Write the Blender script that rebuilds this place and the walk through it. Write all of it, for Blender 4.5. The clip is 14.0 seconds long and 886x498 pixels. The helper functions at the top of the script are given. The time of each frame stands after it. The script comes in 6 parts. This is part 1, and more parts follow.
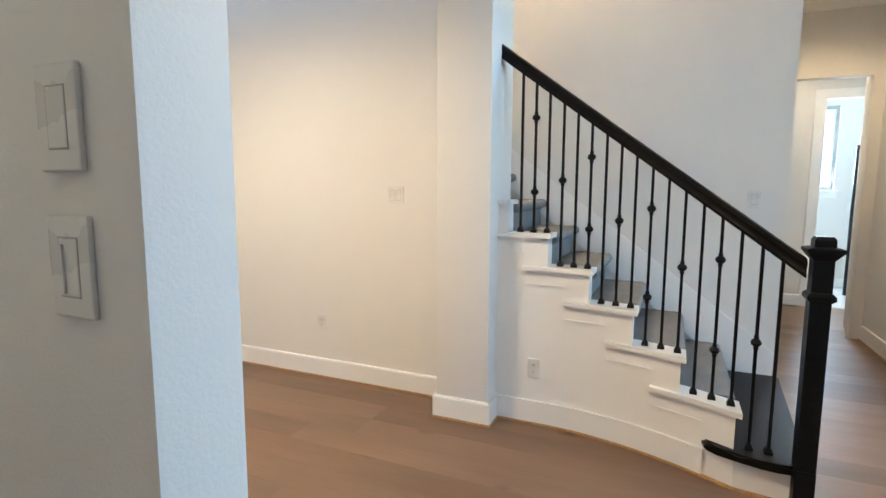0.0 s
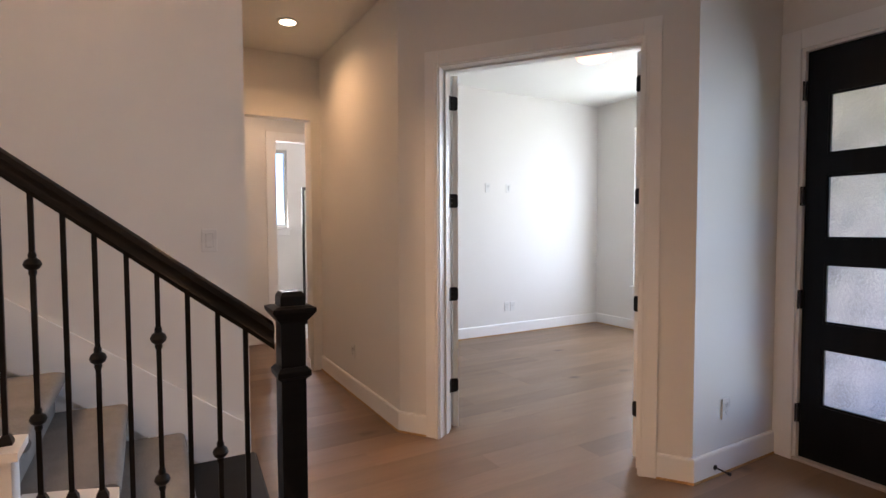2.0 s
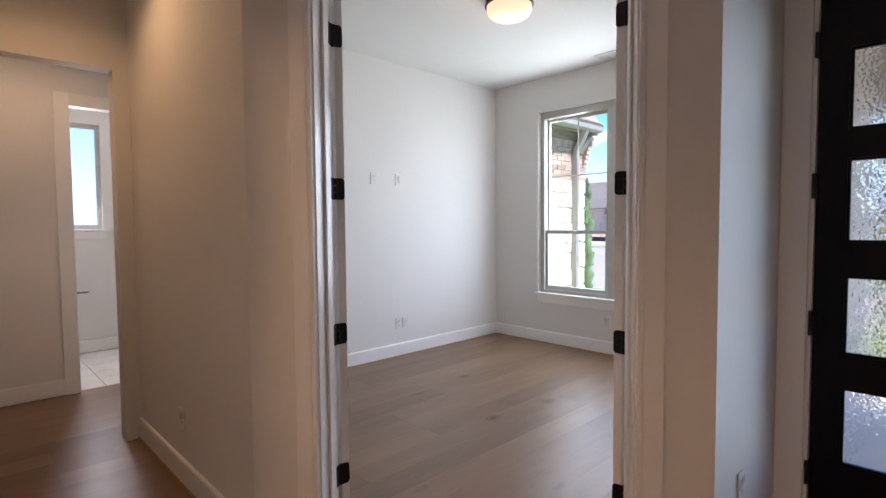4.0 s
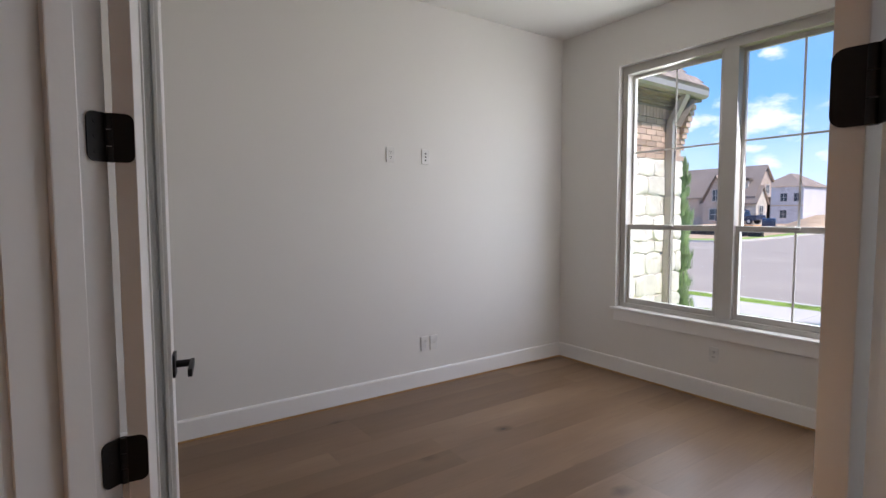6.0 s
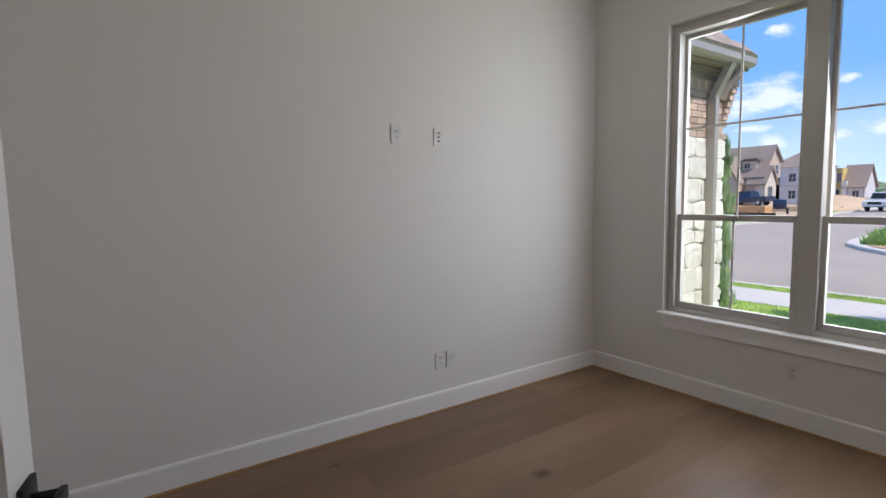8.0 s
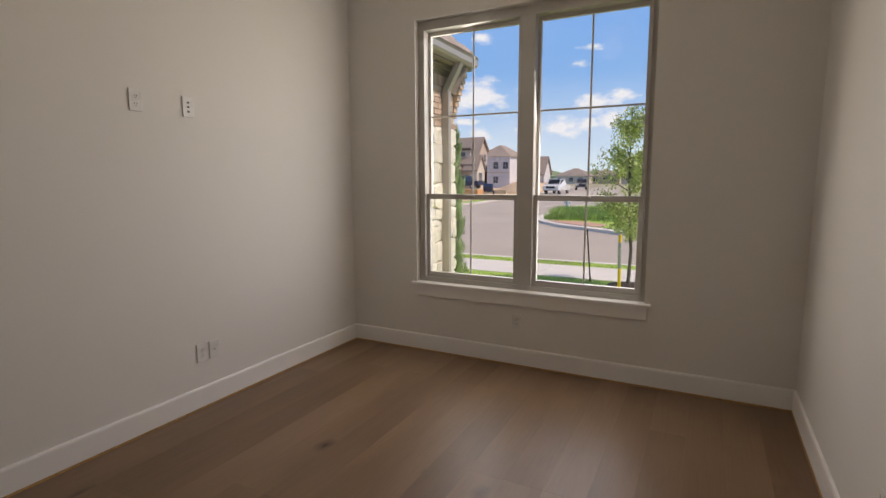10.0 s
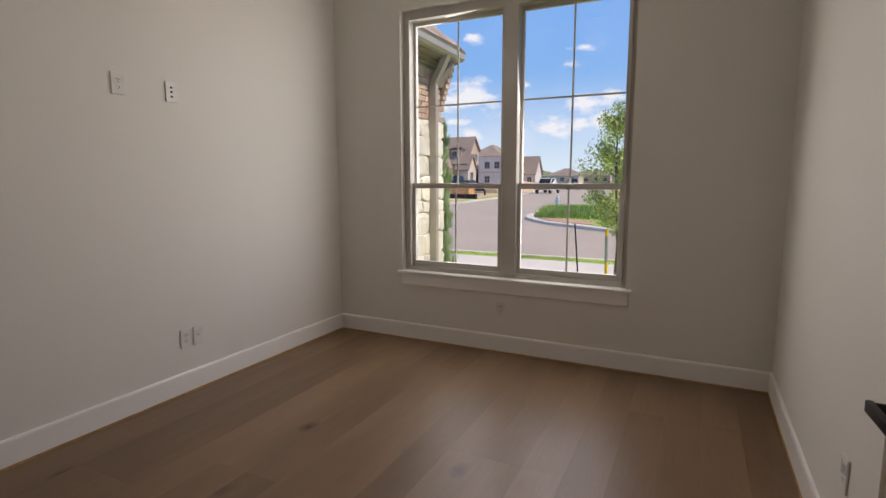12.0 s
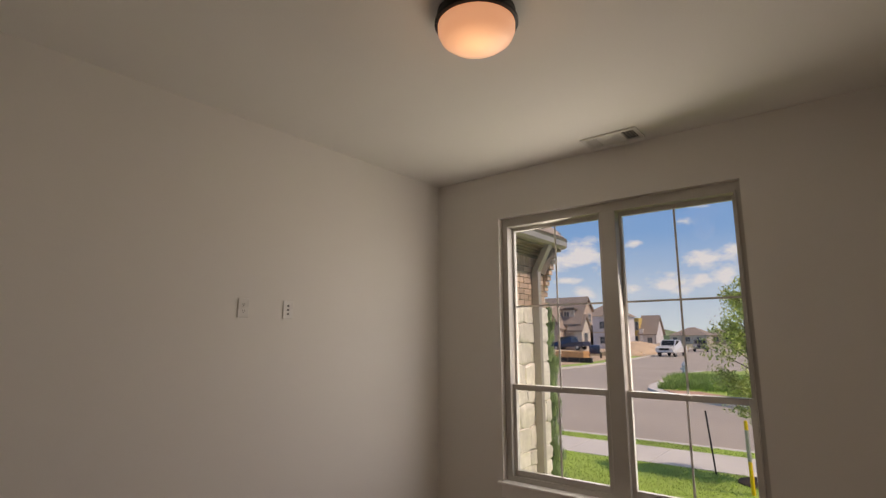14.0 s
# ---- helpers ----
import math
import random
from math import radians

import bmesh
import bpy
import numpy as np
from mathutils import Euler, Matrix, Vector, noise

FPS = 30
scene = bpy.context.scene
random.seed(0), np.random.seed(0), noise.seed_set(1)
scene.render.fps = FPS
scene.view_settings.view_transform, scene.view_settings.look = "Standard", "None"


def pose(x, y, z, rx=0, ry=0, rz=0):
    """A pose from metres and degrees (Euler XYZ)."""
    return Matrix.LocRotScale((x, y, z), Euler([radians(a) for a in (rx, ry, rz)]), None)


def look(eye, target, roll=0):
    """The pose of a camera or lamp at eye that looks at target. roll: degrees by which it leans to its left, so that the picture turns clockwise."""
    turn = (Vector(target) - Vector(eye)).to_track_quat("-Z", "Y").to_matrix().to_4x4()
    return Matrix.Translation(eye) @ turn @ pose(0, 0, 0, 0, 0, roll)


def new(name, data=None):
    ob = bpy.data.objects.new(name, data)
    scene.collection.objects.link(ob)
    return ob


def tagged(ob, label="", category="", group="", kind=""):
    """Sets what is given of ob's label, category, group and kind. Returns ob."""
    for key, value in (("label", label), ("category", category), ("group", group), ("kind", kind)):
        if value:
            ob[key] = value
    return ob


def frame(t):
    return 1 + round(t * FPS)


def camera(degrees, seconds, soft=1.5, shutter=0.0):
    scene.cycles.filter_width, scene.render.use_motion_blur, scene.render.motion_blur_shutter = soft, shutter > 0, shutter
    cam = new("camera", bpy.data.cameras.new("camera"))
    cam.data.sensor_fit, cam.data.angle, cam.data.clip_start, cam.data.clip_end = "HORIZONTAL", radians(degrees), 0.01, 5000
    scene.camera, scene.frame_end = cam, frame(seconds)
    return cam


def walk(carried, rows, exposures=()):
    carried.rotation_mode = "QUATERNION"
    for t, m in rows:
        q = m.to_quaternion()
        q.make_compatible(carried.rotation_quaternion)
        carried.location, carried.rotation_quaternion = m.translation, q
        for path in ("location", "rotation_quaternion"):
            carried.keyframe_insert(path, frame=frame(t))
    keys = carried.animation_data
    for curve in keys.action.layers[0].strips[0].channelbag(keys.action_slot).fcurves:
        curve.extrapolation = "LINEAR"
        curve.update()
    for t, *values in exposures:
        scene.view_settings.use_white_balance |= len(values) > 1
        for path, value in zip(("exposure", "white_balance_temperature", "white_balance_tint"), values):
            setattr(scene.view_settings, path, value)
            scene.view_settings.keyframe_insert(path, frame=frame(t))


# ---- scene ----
cam = camera(81.4, 14.0)
EXPOSURES = [(0, 2.08, 4900, -4), (0.5, 1.77, 4920, -4), (1, 1.30, 6250, 19), (1.5, 1.30, 6250, 18), (2.7, 1.17, 6500, 21), (5, 0.58, 6100, 19), (5.5, 0.46, 6100, 20), (6, 0.22, 6800, 22), (6.5, -0.04, 8400, 26), (7, -0.14, 7900, 23), (8, -0.03, 6800, 20), (9, -0.29, 9000, 26), (11.5, -0.14, 7100, 21), (12, -0.19, 8000, 24), (12.5, -0.26, 8900, 27), (13.5, -0.36, 8900, 24), (14, -0.62, 9000, 27)]
PATH = [
    (0, (6.223, -5.764, 1.374), (4.408, -6.572, 1.141), 0.2),
    (0.5, (5.999, -5.725, 1.39), (4.04, -6.089, 1.208), -0.2),
    (1, (5.764, -5.739, 1.394), (3.774, -5.593, 1.252), -0.2),
    (1.5, (5.54, -5.707, 1.4), (3.637, -5.102, 1.286), 0.0),
    (1.9, (5.349, -5.616, 1.378), (3.581, -4.684, 1.29), -0.2),
    (2, (5.288, -5.573, 1.381), (3.555, -4.577, 1.294), -0.2),
    (2.5, (5.04, -5.482, 1.395), (3.497, -4.212, 1.319), -0.2),
    (2.7, (4.933, -5.443, 1.388), (3.45, -4.102, 1.32), -0.1),
    (5, (3.811, -4.451, 1.408), (2.374, -3.064, 1.3), -0.6),
    (5.5, (3.666, -4.12, 1.401), (2.124, -2.852, 1.28), -0.5),
    (6, (3.481, -3.839, 1.406), (1.846, -2.696, 1.272), -0.2),
    (6.5, (3.182, -3.685, 1.428), (1.502, -2.609, 1.28), -0.6),
    (7, (3.01, -3.557, 1.443), (1.289, -2.551, 1.283), -0.6),
    (7.5, (2.881, -3.501, 1.44), (1.173, -2.474, 1.271), -0.8),
    (8, (2.858, -3.519, 1.452), (1.218, -2.39, 1.261), -1.0),
    (8.5, (2.877, -3.607, 1.426), (1.378, -2.298, 1.222), -1.0),
    (9, (2.829, -3.643, 1.435), (1.549, -2.124, 1.202), -0.7),
    (11.5, (2.769, -3.719, 1.426), (2.07, -1.866, 1.149), -0.1),
    (12, (2.85, -3.698, 1.347), (1.974, -1.92, 1.078), -0.1),
    (12.5, (2.911, -3.65, 1.302), (1.858, -1.967, 1.058), -0.2),
    (13, (2.866, -3.637, 1.478), (1.713, -2.012, 1.311), -0.1),
    (13.5, (2.857, -3.661, 1.597), (1.656, -2.062, 1.633), -0.1),
    (14, (2.914, -3.607, 1.678), (1.69, -2.063, 2.019), -0.1),
]
walk(cam, [(t, look(eye, target, roll)) for t, eye, target, roll in PATH], EXPOSURES)

# ---- light ----
SUN_TO = Vector((0.80, 0.07, 1.05)).normalized()
world = bpy.data.worlds.new("sky_world")
scene.world = world
world.use_nodes = True
wn = world.node_tree.nodes
sky = wn.new("ShaderNodeTexSky")
sky.sky_type = "NISHITA"
sky.sun_disc = False
sky.sun_elevation = math.asin(SUN_TO.z)
sky.sun_rotation = math.atan2(SUN_TO.x, SUN_TO.y)
wn["Background"].inputs["Strength"].default_value = 0.14
world.node_tree.links.new(sky.outputs["Color"], wn["Background"].inputs["Color"])


def lamp(name, kind, energy, color, m, **more):
    data = bpy.data.lights.new(name, kind)
    data.energy, data.color = energy, color
    if "size" in more:
        data.shape = "RECTANGLE"
        data.size, data.size_y = more["size"]
    if "spread" in more:
        data.spread = radians(more["spread"])
    if "angle" in more:
        data.angle = radians(more["angle"])
    if "radius" in more:
        data.shadow_soft_size = more["radius"]
    if "spot" in more:
        data.spot_size, data.spot_blend = radians(more["spot"]), 0.7
    ob = new(name, data)
    ob.matrix_world = m
    return ob


lamp("sun", "SUN", 4.3, (1.0, 0.97, 0.92), look((0, 0, 0), tuple(-SUN_TO)), angle=0.53)
# daylight that comes in by the study window, the front door and the bathroom window
lamp("window_daylight", "AREA", 50, (0.82, 0.90, 0.955), look((1.55, 0.170, 1.62), (1.05, -2.0, 1.20)), size=(1.72, 2.05), spread=180)
lamp("entry_daylight", "AREA", 10.4, (0.66, 0.84, 1.0), look((4.53, -2.325, 1.3), (4.53, -4.0, 1.25)), size=(1.5, 2.0), spread=120)
lamp("bath_daylight", "AREA", 16, (1.0, 0.97, 0.93), look((-2.58, -4.03, 1.95), (-1.0, -4.03, 1.7)), size=(0.5, 1.0))
# lamps of the house: study dome, hall and vestibule downlights
lamp("study_bulb", "POINT", 1.0, (1.0, 0.64, 0.36), pose(1.78, -1.95, 2.80), radius=0.12)
lamp("hall_bulb", "SPOT", 14, (1.0, 0.60, 0.29), pose(1.18, -4.59, 2.94), radius=0.05, spot=150)
# added out of view, supposed from the brightness of the bath wall
lamp("unseen_vestibule_bulb", "SPOT", 11, (1.0, 0.64, 0.36), pose(-0.30, -4.55, 2.94), radius=0.05, spot=160)
# unseen fill lamps without fixtures, added to brighten the foyer and stairwell
lamp("foyer_fill", "SPOT", 29, (1.0, 0.60, 0.30), pose(5.3, -5.5, 3.02), radius=0.20, spot=165)
lamp("foyer_fill", "SPOT", 104, (1.0, 0.64, 0.36), pose(5.0, -8.2, 3.02), radius=0.30, spot=165)
lamp("stairwell_fill", "POINT", 98, (1.0, 0.62, 0.33), pose(2.95, -7.6, 5.3), radius=0.25)
lamp("foyer_fill", "SPOT", 20, (1.0, 0.69, 0.39), pose(6.6, -7.6, 3.02), radius=0.20, spot=165)

# ---- materials ----
def mat(name, color, rough=0.5, metal=0.0, grain=None, bump=None, var=0.0, vscale=3.0, vary_object=0.0, stretch=(1, 1, 1), spec=0.5, trans=0.0, emit=None, strength=0.0, coat=0.0):
    """A node material. grain: (scale, amount) of fine colour noise; bump: (scale, depth); var: coarse colour variation."""
    m = bpy.data.materials.new(name)
    m.use_nodes = True
    t = m.node_tree
    n, l = t.nodes, t.links
    b = n["Principled BSDF"]
    b.inputs["Roughness"].default_value = rough
    b.inputs["Metallic"].default_value = metal
    b.inputs["Specular IOR Level"].default_value = spec
    b.inputs["Transmission Weight"].default_value = trans
    b.inputs["Coat Weight"].default_value = coat
    b.inputs["Base Color"].default_value = (*color, 1)
    if emit:
        b.inputs["Emission Color"].default_value = (*emit, 1)
        b.inputs["Emission Strength"].default_value = strength
    tc = n.new("ShaderNodeTexCoord")
    mp = n.new("ShaderNodeMapping")
    mp.inputs["Scale"].default_value = stretch
    l.new(tc.outputs["Object"], mp.inputs["Vector"])
    vec = mp.outputs["Vector"]
    out = None

    def shade(fac, lo, hi, src):
        """Multiply src (socket or color) by a ramp of fac from lo to hi."""
        r = n.new("ShaderNodeMapRange")
        r.inputs["From Min"].default_value, r.inputs["From Max"].default_value = 0.3, 0.7
        r.inputs["To Min"].default_value, r.inputs["To Max"].default_value = lo, hi
        l.new(fac, r.inputs["Value"])
        x = n.new("ShaderNodeMix")
        x.data_type, x.blend_type = "RGBA", "MULTIPLY"
        x.inputs["Factor"].default_value = 1
        if src is None:
            x.inputs[6].default_value = (*color, 1)
        else:
            l.new(src, x.inputs[6])
        l.new(r.outputs["Result"], x.inputs[7])
        return x.outputs[2]

    if var:
        z = n.new("ShaderNodeTexNoise")
        z.inputs["Scale"].default_value, z.inputs["Detail"].default_value = vscale, 3
        l.new(vec, z.inputs["Vector"])
        out = shade(z.outputs["Fac"], 1 - var, 1 + var, out)
        rr = n.new("ShaderNodeMapRange")
        rr.inputs["To Min"].default_value, rr.inputs["To Max"].default_value = max(0, rough - 0.08), min(1, rough + 0.08)
        l.new(z.outputs["Fac"], rr.inputs["Value"])
        l.new(rr.outputs["Result"], b.inputs["Roughness"])
    if grain:
        z = n.new("ShaderNodeTexNoise")
        z.inputs["Scale"].default_value, z.inputs["Detail"].default_value = grain[0], 4
        l.new(vec, z.inputs["Vector"])
        out = shade(z.outputs["Fac"], 1 - grain[1], 1 + grain[1], out)
    if vary_object:
        oi = n.new("ShaderNodeObjectInfo")
        r = n.new("ShaderNodeMapRange")
        r.inputs["From Min"].default_value, r.inputs["From Max"].default_value = 0, 1
        r.inputs["To Min"].default_value, r.inputs["To Max"].default_value = 0.3, 0.7
        l.new(oi.outputs["Random"], r.inputs["Value"])
        out = shade(r.outputs["Result"], 1 - vary_object, 1 + vary_object, out)
    if out is not None:
        l.new(out, b.inputs["Base Color"])
    if bump:
        z = n.new("ShaderNodeTexNoise")
        z.inputs["Scale"].default_value, z.inputs["Detail"].default_value = bump[0], 3
        l.new(vec, z.inputs["Vector"])
        bp = n.new("ShaderNodeBump")
        bp.inputs["Strength"].default_value, bp.inputs["Distance"].default_value = 0.6, bump[1]
        l.new(z.outputs["Fac"], bp.inputs["Height"])
        l.new(bp.outputs["Normal"], b.inputs["Normal"])
    return m


M_WALL = mat("wall_paint", (0.71, 0.69, 0.655), 0.62, bump=(170, 0.0012), var=0.012, vscale=1.1, spec=0.35)
M_CEIL = mat("ceiling_paint", (0.78, 0.77, 0.74), 0.8, bump=(120, 0.0015), var=0.012, vscale=1.3, spec=0.25)
M_TRIM = mat("trim_paint", (0.80, 0.79, 0.77), 0.33, bump=(60, 0.0004), var=0.012, vscale=4)
M_DOORW = mat("white_door_paint", (0.78, 0.77, 0.75), 0.32, bump=(80, 0.0004), var=0.012, vscale=3)
M_EDGE = mat("raw_oak_edge", (0.42, 0.24, 0.09), 0.6, grain=(60, 0.25))
M_BLACKWOOD = mat("black_stained_wood", (0.0045, 0.004, 0.0036), 0.38, grain=(25, 0.35), bump=(40, 0.0004), stretch=(1, 0.2, 1), spec=0.15)
M_IRON = mat("black_iron", (0.006, 0.0055, 0.0055), 0.45, metal=0.0, spec=0.2, bump=(90, 0.0006), var=0.15, vscale=12)
M_HARDWARE = mat("matte_black_metal", (0.008, 0.008, 0.009), 0.42, metal=0.0, spec=0.25, var=0.1, vscale=20)
M_FDOOR = mat("black_door_paint", (0.004, 0.004, 0.0045), 0.34, spec=0.17, grain=(30, 0.25), bump=(40, 0.0008), stretch=(1, 1, 0.12))
M_PLATE = mat("white_plastic", (0.66, 0.65, 0.625), 0.28, var=0.01, vscale=10)
M_SLOT = mat("dark_slot", (0.03, 0.03, 0.03), 0.6)
M_GRAYP = mat("grey_plastic_seam", (0.33, 0.32, 0.31), 0.4)
M_VINYL = mat("white_vinyl", (0.50, 0.48, 0.445), 0.38, var=0.02, vscale=6)
M_CARPET = mat("grey_carpet", (0.205, 0.198, 0.192), 0.95, grain=(420, 0.38), bump=(380, 0.006), var=0.10, vscale=9, spec=0.1)
M_VENT = mat("vent_metal", (0.66, 0.65, 0.62), 0.45, var=0.03, vscale=9)
M_DARK = mat("duct_dark", (0.10, 0.095, 0.09), 0.8)
M_BOWL = mat("frosted_bowl", (0.85, 0.80, 0.72), 0.45, emit=(1.0, 0.47, 0.25), strength=0.72)
M_CAN = mat("downlight_lens", (0.9, 0.85, 0.75), 0.4, emit=(1.0, 0.78, 0.52), strength=5.0)
M_MARBLE = mat("marble_tile", (0.70, 0.69, 0.67), 0.18, grain=(4, 0.10), var=0.08, vscale=1.5, vary_object=0.03)
M_GROUT = mat("grout", (0.5, 0.49, 0.47), 0.9)
M_BRICK = mat("brown_brick", (0.56, 0.40, 0.315), 0.9, grain=(40, 0.2), bump=(60, 0.003), vary_object=0.28)
M_STONE = mat("cream_limestone", (0.81, 0.76, 0.685), 0.9, grain=(14, 0.12), bump=(9, 0.03), var=0.09, vscale=3, vary_object=0.12)
M_MORTAR = mat("mortar", (0.72, 0.66, 0.57), 0.95, grain=(40, 0.15), bump=(50, 0.004))
M_GUTTER = mat("brown_grey_metal", (0.42, 0.38, 0.34), 0.4, metal=0.2, var=0.05, vscale=4)
M_FASCIA = mat("grey_brown_timber", (0.26, 0.21, 0.17), 0.7, grain=(20, 0.2), stretch=(1, 0.2, 1))
M_SHINGLE = mat("brown_shingle", (0.34, 0.28, 0.235), 0.95, grain=(12, 0.3), bump=(20, 0.01), vary_object=0.15)
M_CONC = mat("pale_concrete", (0.66, 0.62, 0.56), 0.9, grain=(30, 0.08), bump=(60, 0.003), var=0.08, vscale=1.2)
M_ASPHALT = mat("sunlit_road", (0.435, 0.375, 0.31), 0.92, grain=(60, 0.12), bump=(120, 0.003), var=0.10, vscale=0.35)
M_FIELD = mat("dry_field", (0.36, 0.33, 0.20), 0.95, grain=(2, 0.2), var=0.2, vscale=0.05)
M_GRASS = mat("lawn_soil_green", (0.32, 0.45, 0.09), 0.95, grain=(30, 0.3), var=0.2, vscale=0.8)
M_BLADE = mat("grass_blade", (0.42, 0.58, 0.13), 0.7, grain=(3, 0.3), var=0.25, vscale=0.7)
M_LEAF = mat("tree_leaf", (0.48, 0.56, 0.19), 0.5, grain=(30, 0.45), var=0.35, vscale=2.5)
M_CYPRESS = mat("cypress_green", (0.33, 0.45, 0.22), 0.7, var=0.35, vscale=6)
M_SHRUB = mat("shrub_green", (0.27, 0.41, 0.11), 0.8, var=0.35, vscale=2)
M_BARK = mat("tree_bark", (0.17, 0.13, 0.10), 0.9, grain=(40, 0.3), bump=(30, 0.01))
M_YELLOW = mat("yellow_plastic", (0.85, 0.55, 0.02), 0.45, var=0.06, vscale=6)
M_STICKER = mat("grey_sticker", (0.38, 0.38, 0.36), 0.5, grain=(60, 0.5))
M_MULCH = mat("dark_mulch", (0.045, 0.03, 0.02), 0.95, grain=(50, 0.5), bump=(30, 0.03))
M_TAN = mat("tan_house_brick", (0.56, 0.44, 0.35), 0.9, grain=(3, 0.12), bump=(8, 0.01), var=0.1, vscale=0.6)
M_WRAP = mat("house_wrap", (0.66, 0.64, 0.64), 0.7, grain=(2, 0.10), var=0.10, vscale=0.5)
M_TIMBER = mat("raw_framing", (0.62, 0.48, 0.30), 0.8, grain=(6, 0.2))
M_PORCHSTONE = mat("porch_stone", (0.50, 0.445, 0.43), 0.9, grain=(7, 0.16), bump=(7, 0.02), var=0.26, vscale=3.5)
M_SHEATH = mat("yellow_sheathing", (0.62, 0.47, 0.16), 0.8, var=0.1, vscale=0.6)
M_HSTONE = mat("pale_house_stone", (0.60, 0.54, 0.45), 0.9, grain=(2.5, 0.2), bump=(3, 0.05))
M_ROOF = mat("far_shingle", (0.33, 0.265, 0.22), 0.95, grain=(5, 0.2), var=0.1, vscale=0.4)
M_HGLASS = mat("far_window_glass", (0.06, 0.075, 0.09), 0.12)
M_NAVY = mat("navy_car_paint", (0.012, 0.02, 0.06), 0.22, coat=0.6, var=0.05, vscale=1)
M_CARWHITE = mat("white_car_paint", (0.74, 0.74, 0.73), 0.25, coat=0.6, var=0.02, vscale=1)
M_CARGREY = mat("grey_car_paint", (0.16, 0.15, 0.15), 0.28, coat=0.5, var=0.03, vscale=1)
M_TYRE = mat("tyre_rubber", (0.018, 0.018, 0.018), 0.85, bump=(40, 0.004))
M_RIM = mat("rim_metal", (0.5, 0.5, 0.5), 0.3, metal=0.8)
M_CARGLASS = mat("car_glass", (0.02, 0.025, 0.03), 0.08)
M_LIGHTS = mat("car_lamp", (0.75, 0.72, 0.66), 0.15)
M_ORANGE = mat("orange_board", (0.74, 0.40, 0.17), 0.7, var=0.12, vscale=2)
M_DIRT = mat("tan_dirt", (0.58, 0.42, 0.28), 0.98, grain=(8, 0.2), bump=(4, 0.06), var=0.15, vscale=0.6)
M_SILT = mat("black_silt_fabric", (0.02, 0.02, 0.022), 0.8, var=0.2, vscale=3)
M_HYDRANT = mat("pale_hydrant", (0.55, 0.60, 0.66), 0.45, var=0.05, vscale=8)
M_REDM = mat("red_gravel", (0.55, 0.32, 0.23), 0.95, grain=(30, 0.3), bump=(30, 0.02))
M_FAR = mat("far_woods", (0.22, 0.29, 0.15), 0.95, grain=(0.35, 0.35), var=0.25, vscale=0.06)


